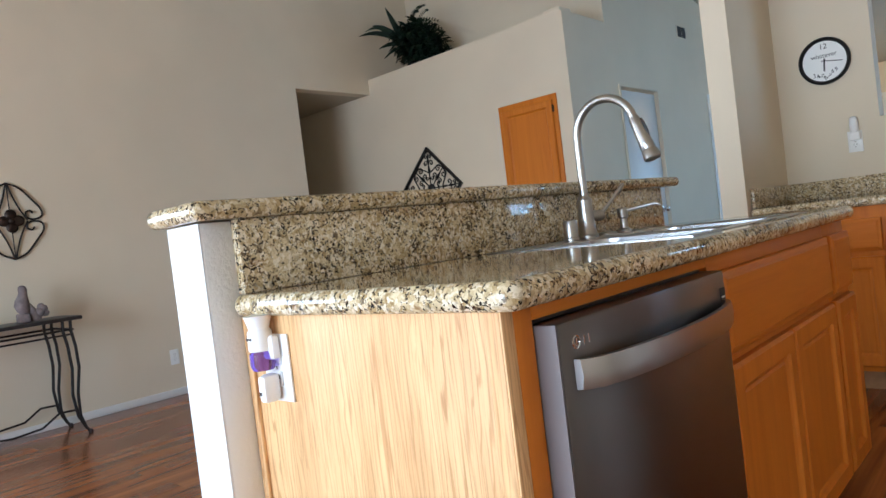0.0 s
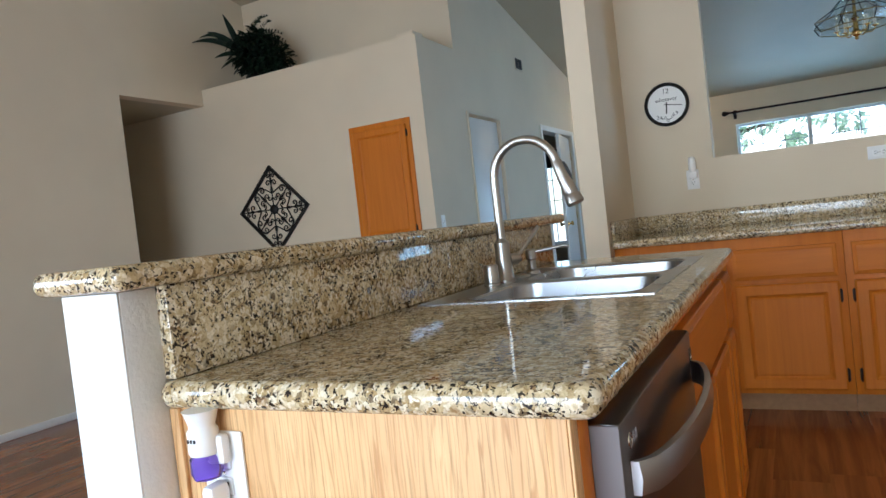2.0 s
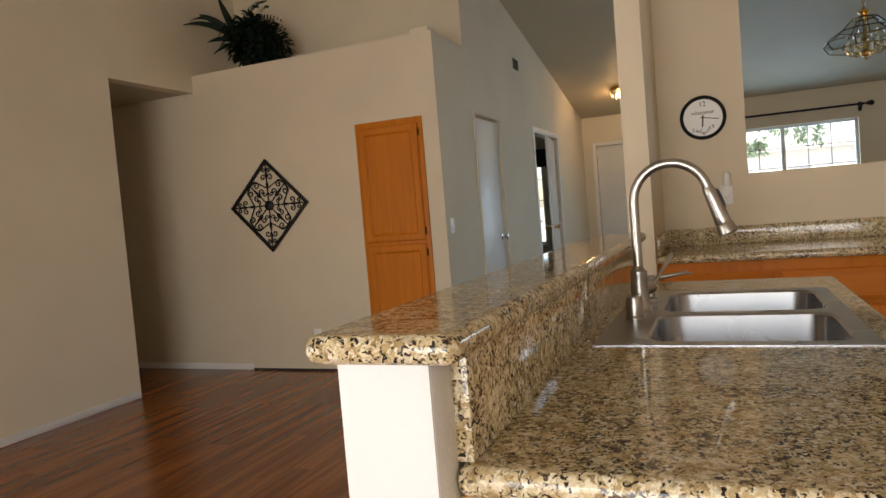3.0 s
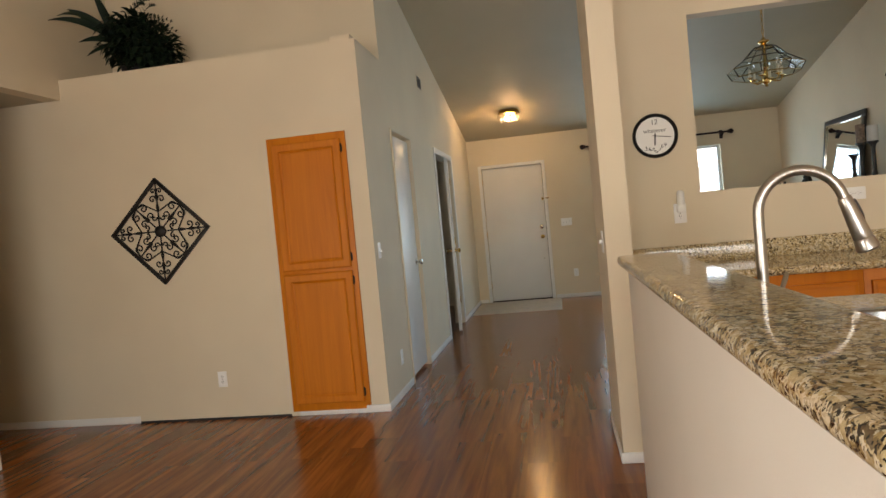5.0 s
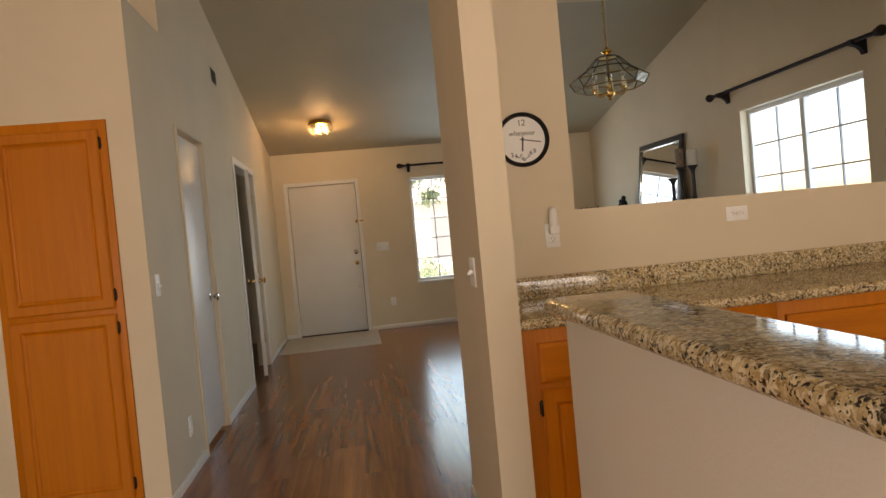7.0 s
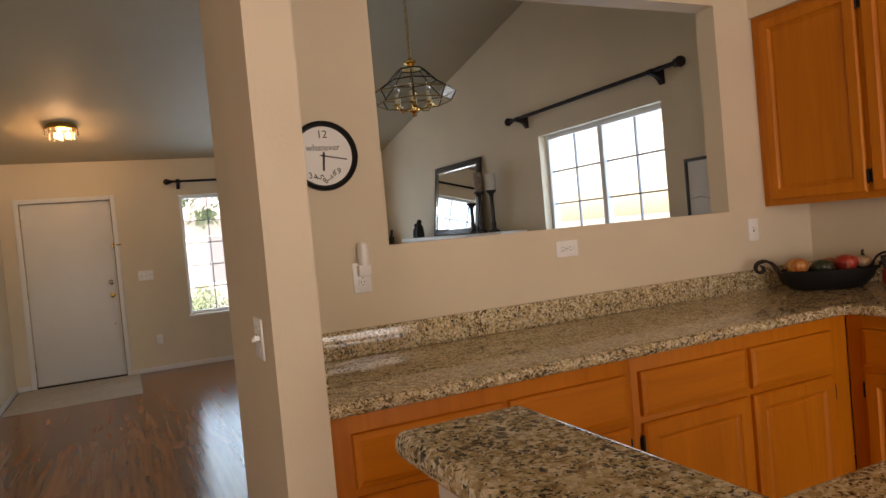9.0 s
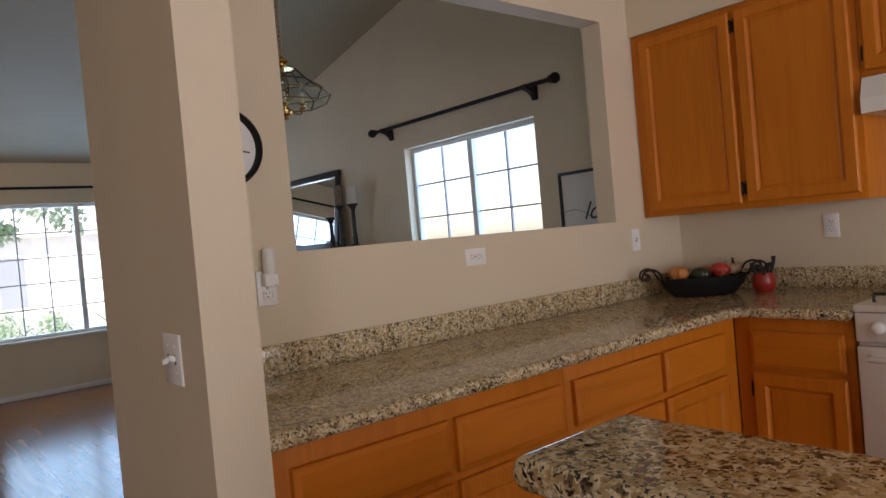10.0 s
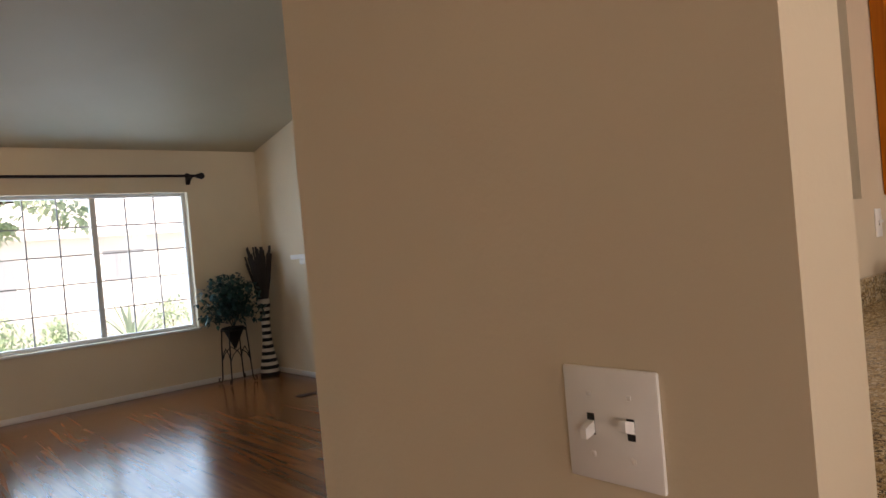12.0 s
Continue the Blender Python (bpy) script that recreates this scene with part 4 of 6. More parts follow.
prof = ((0.0, 0.0135), (0.004, 0.0155), (0.026, 0.0168), (0.08, 0.020), (0.098, 0.0215), (0.103, 0.020), (0.108, 0.0225), (0.128, 0.025), (0.133, 0.0215), (0.13, 0.01))
tube(bm, [end + d * q for q, _ in prof], [q for _, q in prof], 20)
part("spray_head", bm, NICKEL, ft)
bm = bmesh.new()
nn = Vector((0.9, 0, 0.42)).normalized()
tube(bm, [end + d * q + nn * 0.0175 for q in (0.014, 0.028, 0.055, 0.07)], [0.003, 0.006, 0.006, 0.003], 8)
part("spray_button", bm, DARKTRIM, ft, "black rubber spray button")
bm = bmesh.new()
tube(bm, [(FX + 0.012, FY + 0.012, 0.975), (FX + 0.028, FY + 0.034, 0.975), (FX + 0.034, FY + 0.042, 0.977)], [0.016, 0.016, 0.012], 14)
tube(bm, [(FX + 0.03, FY + 0.038, 0.98), (FX + 0.05, FY + 0.06, 1.01), (FX + 0.075, FY + 0.088, 1.05), (FX + 0.082, FY + 0.096, 1.062)], [0.006, 0.005, 0.0065, 0.005], 10)
part("lever", bm, NICKEL, ft)
ag = lathe(bmesh.new(), ((0.024, 0.9113), (0.024, 0.918), (0.021, 0.921), (0.021, 0.965), (0.019, 0.970), (0.006, 0.971)), (-1.118, 1.80, 0), 20)
single("air_gap_cap", ag, NICKEL, "short brushed nickel cap beside the faucet", "cap")
sd = thing("soap_dispenser", (-1.105, 2.10, 0.9112), "brushed nickel soap dispenser with a long spout", "soap dispenser")
part("base", lathe(bmesh.new(), ((0.024, 0.9113), (0.022, 0.92), (0.013, 0.926), (0.012, 0.955), (0.017, 0.96), (0.017, 0.985), (0.012, 0.99)), (-1.105, 2.10, 0), 18), NICKEL, sd)
part("spout", tube(bmesh.new(), [(-1.105, 2.10, 0.978), (-1.05, 2.11, 0.985), (-1.0, 2.12, 0.992), (-0.985, 2.123, 0.985)], [0.007, 0.006, 0.005, 0.003], 10), NICKEL, sd)
single("hole_cover", lathe(bmesh.new(), ((0.03, 0.9113), (0.03, 0.917), (0.024, 0.921), (0.004, 0.922)), (-1.11, 2.0, 0), 20), NICKEL, "round flat nickel hole cover on the sink", "cap")


# ---- switches and outlets ----
def plate(name, at, u, n, w, h, label, cat, kind="outlet", gangs=1, horizontal=False, toggles=()):
    """A wall plate with its sockets or toggles. at: centre on the wall; u: along the wall; n: out of it."""
    at, u, n, z = Vector(at), Vector(u), Vector(n), Vector((0, 0, 1))
    if horizontal:
        ux, uz = z, -u
    else:
        ux, uz = u, z
    t = thing(name, at, label, cat)

    def blk(cu, cz, a, b, d0, d1, bev=0.0):
        bm = B(-a / 2, a / 2, -b / 2, b / 2, d0, d1, bev)
        m = Matrix((ux, uz, ux.cross(uz))).transposed().to_4x4()
        if ux.cross(uz).dot(n) < 0:
            m = Matrix((ux, uz, -ux.cross(uz))).transposed().to_4x4()
        bmesh.ops.transform(bm, matrix=Matrix.Translation(at + ux * cu + uz * cz) @ m, verts=bm.verts)
        return bm

    part("cover", blk(0, 0, w, h, 0.0005, 0.006, 0.0025), WHITEP, t)
    for g in range(gangs):
        cu = (g - (gangs - 1) / 2) * 0.046
        if kind == "outlet":
            for cz in (0.0195, -0.0195):
                s = part("socket", blk(cu, cz, 0.033, 0.028, 0.0055, 0.0075, 0.004), WHITEP, t)
                for du in (-0.0065, 0.0065):
                    part("slot", blk(cu + du, cz + 0.003, 0.0022, 0.008, 0.0072, 0.0079), SLOT, s)
                part("slot", blk(cu, cz - 0.008, 0.004, 0.004, 0.0072, 0.0079), SLOT, s)
            part("screw", blk(cu, 0, 0.006, 0.006, 0.0058, 0.007, 0.001), CHROME, t)
        else:
            part("slot", blk(cu, 0, 0.0085, 0.021, 0.0058, 0.0066), SLOT, t)
            up = toggles[g] if g < len(toggles) else 1
            bm = bmesh.new()
            c = at + ux * cu
            loft(bm, [[c + ux * a + uz * (b + up * q * 0.35) + n * q for a, b in ((-0.0042 * k, -0.006 * k), (0.0042 * k, -0.006 * k), (0.0042 * k, 0.006 * k), (-0.0042 * k, 0.006 * k))] for q, k in ((0.004, 1), (0.012, 1), (0.02, 0.85))])
            part("toggle", bm, WHITEP, t, smooth=False)
            for cz in (0.03, -0.03):
                part("screw", blk(cu, cz, 0.0055, 0.0055, 0.0058, 0.0068, 0.001), WHITEP, t, "white painted screw head")
    return t


X, Y = (1, 0, 0), (0, 1, 0)
plate("light_switch", (-1.35, 3.806, 1.098), Y, (-1, 0, 0), 0.109, 0.114, "white double toggle switch plate on the partition", "light switch", "switch", 2, False, (1, -1))
plate("light_switch", (HALL, 4.90, 1.125), Y, X, 0.07, 0.114, "white single toggle switch plate on the hall wall", "light switch", "switch", 1, False, (-1,))
plate("light_switch", (-1.43, FRONT, 1.14), X, (0, -1, 0), 0.162, 0.114, "white triple toggle switch plate beside the front door", "light switch", "switch", 3, False, (1, 1, -1))
plate("light_switch", (1.216, KITCH, 1.211), X, (0, -1, 0), 0.07, 0.114, "white single switch plate by the wall cabinets", "light switch", "switch", 1, False, (1,))
plate("wall_outlet", (0.072, KITCH, 1.222), X, (0, -1, 0), 0.07, 0.114, "white double wall outlet mounted sideways", "outlet", "outlet", 1, True)
plate("wall_outlet", (EAST, 3.54, 1.207), Y, (-1, 0, 0), 0.07, 0.114, "white wall outlet under the wall cabinet", "outlet")
plate("wall_outlet", (-4.064, BLOCK, 0.296), X, (0, -1, 0), 0.07, 0.114, "white wall outlet low on the pantry wall", "outlet")
plate("wall_outlet", (HALL, 5.26, 0.285), Y, X, 0.07, 0.114, "white wall outlet low on the hall wall", "outlet")
plate("wall_outlet", (-1.35, FRONT, 0.37), X, (0, -1, 0), 0.07, 0.114, "white wall outlet under the triple switch", "outlet")
plate("wall_outlet", (WEST, 2.44, 0.295), Y, X, 0.07, 0.114, "white wall outlet low on the living room wall", "outlet")
plate("wall_outlet", (-0.867, KITCH, 1.20), X, (0, -1, 0), 0.07, 0.114, "white wall outlet below the clock", "outlet")
plate("wall_outlet", (-1.121, 0.768, 0.772), X, (0, -1, 0), 0.080, 0.124, "white wall outlet on the oak end panel", "outlet")

# plug-in night light below the clock
nl = thing("night_light", (-0.862, KITCH - 0.01, 1.22), "white plug-in night light in the outlet", "night light")
part("body", B(-0.887, -0.837, KITCH - 0.040, KITCH - 0.009, 1.205, 1.25, 0.008), WHITEP, nl)
bm = bmesh.new()
lathe(bm, ((0.018, 1.245), (0.0215, 1.26), (0.0215, 1.30), (0.019, 1.325), (0.010, 1.333)), (-0.862, KITCH - 0.027, 0), 18)
part("shade", bm, WHITEP, nl)

# scented-oil plug on the end panel
af = thing("air_freshener", (-1.135, 0.73, 0.77), "white plug-in air freshener with purple scented oil", "air freshener")
AX, AY = -1.131, 0.741
part("collar", lathe(bmesh.new(), ((0.0265, 0.872), (0.0245, 0.869), (0.0185, 0.850), (0.019, 0.846), (0.022, 0.842), (0.0225, 0.812), (0.021, 0.808)), (AX, AY, 0), 24), WHITEP, af)
oil = part("oil_bottle", lathe(bmesh.new(), ((0.018, 0.8075), (0.0225, 0.803), (0.0227, 0.782), (0.019, 0.773), (0.005, 0.771)), (AX, AY, 0), 24), PURPLE, af, "purple translucent oil bottle")
part("plug", B(-1.136, -1.098, 0.742, 0.7605, 0.79, 0.835, 0.008), WHITEP, af)
for k in range(3):
    part("mark", B(AX - 0.008 + 0.006 * k, AX - 0.005 + 0.006 * k, AY - 0.0232, AY - 0.0222, 0.829, 0.834), INK, af)
cg = thing("phone_charger", (-1.125, 0.74, 0.72), "small white phone charger plugged in below", "charger")
part("body", B(-1.133, -1.107, 0.722, 0.760, 0.714, 0.766, 0.011), WHITEP, cg)
part("port", B(-1.124, -1.117, 0.7212, 0.7222, 0.730, 0.736), SLOT, cg)

# ---- clock ----
ck = thing("wall_clock", (-0.972, KITCH, 1.66), "round white wall clock with black rim and printed word", "clock")
C = Vector((-0.972, KITCH, 1.661))


def turned(profile, seg=48):
    """Turns (radius, out) pairs about the clock's axis."""
    bm = bmesh.new()
    loft(bm, [[C + Vector((r * math.cos(2 * math.pi * i / seg), -d, r * math.sin(2 * math.pi * i / seg))) for i in range(seg)] for r, d in profile], (False, False))
    return bm


part("rim", turned(((0.127, 0.001), (0.129, 0.012), (0.126, 0.026), (0.119, 0.030), (0.112, 0.024), (0.109, 0.012), (0.108, 0.008))), BLACKGLAZE, ck)
bm = bmesh.new()
loft(bm, [[C + Vector((r * math.cos(2 * math.pi * i / 48), -d, r * math.sin(2 * math.pi * i / 48))) for i in range(48)] for r, d in ((0.11, 0.002), (0.11, 0.009))])
part("face", bm, CLOCKFACE, ck)
up = Matrix.Rotation(radians(90), 4, "X")
words("12", 0.040, Matrix.Translation(C + Vector((0, -0.0096, 0.078))) @ up, 0.0003, INK, "numeral", ck)
words("whatever", 0.034, Matrix.Translation(C + Vector((0.0, -0.0096, 0.030))) @ up, 0.0003, INK, "lettering", ck)
rk = random.Random(3)
for k, g in enumerate("3458769"):
    words(g, 0.032, Matrix.Translation(C + Vector((-0.055 + 0.018 * k, -0.0096 - 0.0001 * k, -0.062 - 0.022 * math.sin(math.pi * (k + 0.5) / 7) + rk.uniform(-0.008, 0.012)))) @ up @ Matrix.Rotation(rk.uniform(-1.2, 1.2), 4, "Z"), 0.0003, INK, "numeral", ck)
for a, l, w in ((100, 0.088, 0.0022), (185, 0.055, 0.004)):
    bm = B(-w, w, -0.0112, -0.0102, -0.014, l)
    bmesh.ops.transform(bm, matrix=Matrix.Translation(C) @ Matrix.Rotation(radians(a), 4, "Y"), verts=bm.verts)
    part("clock_hand", bm, INK, ck)
bm = bmesh.new()
tube(bm, [C + Vector((0, -q, 0)) for q in (0.009, 0.012, 0.013)], [0.006, 0.006, 0.003], 12)
part("boss", bm, INK, ck)


# ---- wrought-iron wall art ----
def spiral(c, r, a0, turns, n=16, grow=0.18):
    """Points of a curl that tightens towards c."""
    return [(c[0] + r * (1 - (1 - grow) * k / n) * math.cos(a0 + turns * 2 * math.pi * k / n), c[1] + r * (1 - (1 - grow) * k / n) * math.sin(a0 + turns * 2 * math.pi * k / n)) for k in range(n + 1)]


DC = Vector((-4.423, BLOCK - 0.016, 1.41))
da = thing("metal_wall_art", DC, "diamond-shaped black wrought-iron scroll panel on the wall", "wall art")


def on_wall(p):
    return DC + Vector((p[0], 0, p[1]))


H = 0.375
cor = [(H, 0), (0, H), (-H, 0), (0, -H)]
for i in range(4):
    a, b = Vector(cor[i]), Vector(cor[(i + 1) % 4])
    mid, d = (a + b) / 2, (b - a)
    bm = B(-d.length / 2 - 0.011, d.length / 2 + 0.011, -0.012, 0.012, -0.012, 0.012, 0.002)
    bmesh.ops.transform(bm, matrix=Matrix.Translation(on_wall(mid)) @ Matrix.Rotation(-math.atan2(d.y, d.x), 4, "Y"), verts=bm.verts)
    part("frame_bar", bm, IRON, da)
bm = bmesh.new()
tube(bm, [DC + Vector((0, q, 0)) for q in (0.012, -0.004, -0.014, -0.018)], [0.042, 0.042, 0.03, 0.01], 20)
part("centre_boss", bm, IRON, da)


def scroll(name, pts, r=0.0052):
    part(name, tube(bmesh.new(), [on_wall(p) for p in pts], r, 6), IRON, da)


for q in range(4):
    a = q * math.pi / 2
    rot = lambda p, a=a: (p[0] * math.cos(a) - p[1] * math.sin(a), p[0] * math.sin(a) + p[1] * math.cos(a))
    scroll("stem", [rot((0.04, 0)), rot((0.2, 0)), rot((0.36, 0))])
    scroll("bud", [rot((0.13, 0)), rot((0.17, 0)), rot((0.21, 0))], [0.004, 0.012, 0.005])
    scroll("bud", [rot((0.22, 0)), rot((0.26, 0)), rot((0.30, 0))], [0.004, 0.010, 0.005])
    for s in (1, -1):
        m = lambda p, s=s, rot=rot: rot((p[0], s * p[1]))
        scroll("curl", [m((0.225, 0.0))] + [m(p) for p in spiral((0.235, 0.035), 0.03, -1.6, 1.1)])
        scroll("curl", [m((0.285, 0.0))] + [m(p) for p in spiral((0.295, 0.026), 0.021, -1.6, 1.1)])
        scroll("curl", [m((0.09, 0.01))] + [m(p) for p in spiral((0.10, 0.035), 0.022, -1.4, -1.0)])
        scroll("hoop", [m((0.145, 0.0)), m((0.168, 0.045)), m((0.192, 0.088)), m((0.198, 0.125)), m((0.182, 0.162)), m((0.178, 0.178))])
    b = a + math.pi / 4
    rot2 = lambda p, b=b: (p[0] * math.cos(b) - p[1] * math.sin(b), p[0] * math.sin(b) + p[1] * math.cos(b))
    scroll("stem", [rot2((0.04, 0)), rot2((0.15, 0)), rot2((0.262, 0))])
    scroll("bud", [rot2((0.10, 0)), rot2((0.15, 0)), rot2((0.20, 0))], [0.004, 0.011, 0.005])
    for s in (1, -1):
        m = lambda p, s=s, rot2=rot2: rot2((p[0], s * p[1]))
        scroll("curl", [m((0.11, 0.0))] + [m(p) for p in spiral((0.125, 0.04), 0.03, -1.9, 1.15)])
        scroll("curl", [m((0.245, 0.0))] + [m(p) for p in spiral((0.205, 0.042), 0.034, 0.3, 1.1)])

# round scroll ornament on the living-room wall
OC = Vector((WEST + 0.014, 1.472, 1.40))
orn = thing("metal_wall_ornament", OC, "black wrought-iron scroll ornament with a flower", "wall art")


def orn_at(p):
    return OC + Vector((0, p[0], p[1]))


def flowing(pts, n=5):
    """A smooth line through points of the plane."""
    q = [Vector(p) for p in pts]
    q = [q[0] * 2 - q[1]] + q + [q[-1] * 2 - q[-2]]
    out = []
    for a, b, c, d in zip(q, q[1:], q[2:], q[3:]):
        for k in range(n):
            t = k / n
            out.append(0.5 * (2 * b + (c - a) * t + (2 * a - 5 * b + 4 * c - d) * t ** 2 + (3 * b - a - 3 * c + d) * t ** 3))
    return out + [q[-2]]


for s in (1, -1):
    for v in (1, -1):
        lobe = [(0.0, 0.25), (0.07, 0.215), (0.135, 0.14), (0.185, 0.07), (0.182, 0.022), (0.13, 0.006), (0.095, 0.022), (0.092, 0.052), (0.118, 0.064), (0.134, 0.046)]
        part("scroll", tube(bmesh.new(), [orn_at((s * p.x, v * p.y)) for p in flowing(lobe)], 0.0062, 8), IRON, orn)
        part("scroll", tube(bmesh.new(), [orn_at((s * p.x, v * p.y)) for p in flowing([(0.004, 0.245), (0.030, 0.15), (0.062, 0.07), (0.098, 0.004)])], 0.0055, 8), IRON, orn)
    part("stem", tube(bmesh.new(), [orn_at((0, 0.03 * s)), orn_at((0, 0.24 * s))], 0.004, 6), IRON, orn)
bm = bmesh.new()
for k in range(4):
    a = k * math.pi / 2
    ball(bm, orn_at((0.042 * math.cos(a), 0.042 * math.sin(a))) + Vector((0.012, 0, 0)), 0.036, 12, 7, (0.35, 1, 1))
ball(bm, OC + Vector((0.022, 0, 0)), 0.02, 10, 6, (0.6, 1, 1))
part("flower", bm, BRONZE, orn, "dull bronze four-petalled flower")

# console table
ct = thing("console_table", (-4.86, 1.2, 0), "black wrought-iron console table with curved legs", "console table")
part("tabletop", B(-5.09, -4.67, 0.70, 1.675, 0.722, 0.745, 0.004), BLACKWOOD, ct)
part("rail", tube(bmesh.new(), [(-4.70, 0.76, 0.665), (-4.70, 1.62, 0.665)], 0.007, 8), IRON, ct)
part("rail", tube(bmesh.new(), [(-5.06, 0.76, 0.665), (-5.06, 1.62, 0.665)], 0.007, 8), IRON, ct)
part("rail", tube(bmesh.new(), [(-5.06, 1.62, 0.665), (-4.70, 1.62, 0.665)], 0.007, 8), IRON, ct)
part("rail", tube(bmesh.new(), [(-4.70, 0.76, 0.635), (-4.70, 1.62, 0.635)], 0.006, 8), IRON, ct)
for sx, x in ((1, -4.70), (-1, -5.05)):
    for sy, y in ((1, 1.61), (-1, 0.77)):
        bm = bmesh.new()
        for off in (0.0, 0.045):
            pts = [(x, y - sy * off, 0.722), (x, y - sy * (off + 0.004), 0.66), (x, y - sy * (off - 0.012), 0.56), (x, y - sy * (off * 0.9 - 0.016), 0.42), (x, y - sy * (off * 0.7 + 0.01), 0.26), (x, y - sy * (off * 0.3 + 0.012), 0.12), (x, y + sy * 0.012, 0.04), (x, y + sy * 0.03, 0.012)]
            tube(bm, pts, 0.0095, 8)
        lathe(bm, ((0.014, 0.0), (0.016, 0.008), (0.012, 0.02), (0.004, 0.023)), (x, y + sy * 0.036, 0), 12)
        part("leg", bm, IRON, ct)
for x in (-4.70, -5.05):
    part("stretcher", tube(bmesh.new(), [(x, 1.59, 0.16), (x, 1.48, 0.165), (x, 1.38, 0.10), (x, 1.22, 0.085), (x, 1.06, 0.10), (x, 0.9, 0.165), (x, 0.79, 0.16)], 0.007, 8), IRON, ct)

# stone bird on the console
bm = B(-4.92, -4.82, 1.375, 1.43, 0.7455, 0.80, 0.008)
loft(bm, [[(-4.87 + rx * math.cos(t), 1.41 + dy + ry * math.sin(t), z) for t in [2 * math.pi * k / 14 for k in range(14)]] for z, rx, ry, dy in
          ((0.798, 0.026, 0.024, 0.004), (0.815, 0.036, 0.036, 0.0), (0.85, 0.042, 0.044, -0.006), (0.885, 0.038, 0.038, -0.004), (0.915, 0.026, 0.027, 0.004), (0.93, 0.023, 0.024, 0.008), (0.948, 0.025, 0.026, 0.008), (0.965, 0.021, 0.022, 0.006), (0.976, 0.008, 0.009, 0.005))])
tube(bm, [(-4.87, 1.425, 0.87), (-4.87, 1.452, 0.82), (-4.87, 1.472, 0.765), (-4.87, 1.478, 0.747)], [0.014, 0.024, 0.034, 0.03], 10)
for dy, dz, r in ((0.03, 0.01, 0.034), (0.052, 0.03, 0.028), (0.06, 0.002, 0.026), (0.04, 0.045, 0.024)):
    ball(bm, (-4.87, 1.468 + dy, 0.785 + dz), r, 10, 7, (1.1, 1, 0.9))
single("bird_figurine", bm, STONE, "grey mauve stone bird figurine on the console", "figurine")


# ---- plants ----
def leaf(bm, base, tip, width, bend, face=None, n=5, keel=0.25):
    """One pointed leaf from base to tip, arched and keeled."""
    base, tip = Vector(base), Vector(tip)
    d = tip - base
    side = d.cross(Vector(face or (0, 0, 1)))
    side = side.normalized() if side.length > 1e-5 else Vector((1, 0, 0))
    nn = side.cross(d).normalized()
    rows = []
    for k in range(n + 1):
        t = k / n
        c = base + d * t + Vector((0, 0, bend * 4 * t * (1 - t)))
        w = width * math.sin(math.pi * min(0.98, 0.08 + t * 0.92)) ** 0.8
        rows.append([c - side * w + nn * w * keel, c, c + side * w + nn * w * keel])
    v = [[bm.verts.new(p) for p in r] for r in rows]
    for a, b in zip(v, v[1:]):
        for i in range(2):
            bm.faces.new((a[i], a[i + 1], b[i + 1], b[i]))


lp = thing("ledge_plant", (-4.66, 5.06, 2.597), "bushy dark green artificial fern on the plant ledge", "plant")
part("pot", lathe(bmesh.new(), ((0.085, 2.598), (0.11, 2.70), (0.12, 2.73), (0.105, 2.735)), (-4.66, 5.06, 0), 18), BLACKGLAZE, lp)
rp = random.Random(11)
bm = bmesh.new()
for k in range(1500):
    a, e, q = rp.uniform(0, 2 * math.pi), rp.uniform(-0.9, 1.5), rp.uniform(0.35, 1.0)
    dx = 0.29 * q * math.cos(a) * math.cos(e)
    c = Vector((-4.575 + dx, 5.03 + 0.20 * q * math.sin(a) * math.cos(e), 2.815 - 0.42 * dx + 0.25 * q * math.sin(e)))
    d = Vector((math.cos(a) * rp.uniform(0.2, 1), math.sin(a) * 0.6, rp.uniform(-0.9, 0.4))).normalized() * rp.uniform(0.06, 0.11)
    tip = c + d
    tip.z, c.z = max(tip.z, 2.605), max(c.z, 2.605)
    tip.y = min(max(tip.y, 4.74), 5.43)
    leaf(bm, c, tip, rp.uniform(0.014, 0.026), 0.012, n=3)
for k in range(14):
    e, l = rp.uniform(-0.45, 0.9), rp.uniform(0.32, 0.46)
    o = Vector((-4.66, rp.uniform(4.92, 5.1), 2.97))
    d = Vector((math.cos(e), rp.uniform(-0.3, 0.1), math.sin(e))) * l
    for j in range(1, 12):
        c = o + d * (j / 12) + Vector((0, 0, 0.12 * (j / 12) - 0.26 * (j / 12) ** 2))
        for sg in (-1, 1):
            leaf(bm, c, c + d.cross(Vector((0, 1, 0))).normalized() * sg * 0.05 * (1.15 - j / 12) + d * 0.06, 0.009, 0.004, n=2)
tagged(part("foliage", bm, FERN, lp), kind="stuff")
for tip, bend, w in (((-5.095, 4.71, 3.02), 0.07, 0.026), ((-5.06, 4.76, 3.06), 0.10, 0.022), ((-5.03, 4.85, 3.13), 0.04, 0.032), ((-4.79, 4.82, 3.23), 0.01, 0.034), ((-4.93, 4.80, 2.86), 0.03, 0.026), ((-4.90, 4.83, 2.76), 0.02, 0.022)):
    bm = bmesh.new()
    leaf(bm, (-4.72, 4.97, 2.86), tip, w, bend, (0, -1, 0.3), n=9)
    part("blade_leaf", bm, FERN, lp)
sm = thing("wireless_box", (-2.96, 5.0, 2.597), "small flat painted box on the plant ledge", "box")
part("body", B(-3.03, -2.88, 4.83, 5.0, 2.598, 2.65, 0.006), WALL, sm)

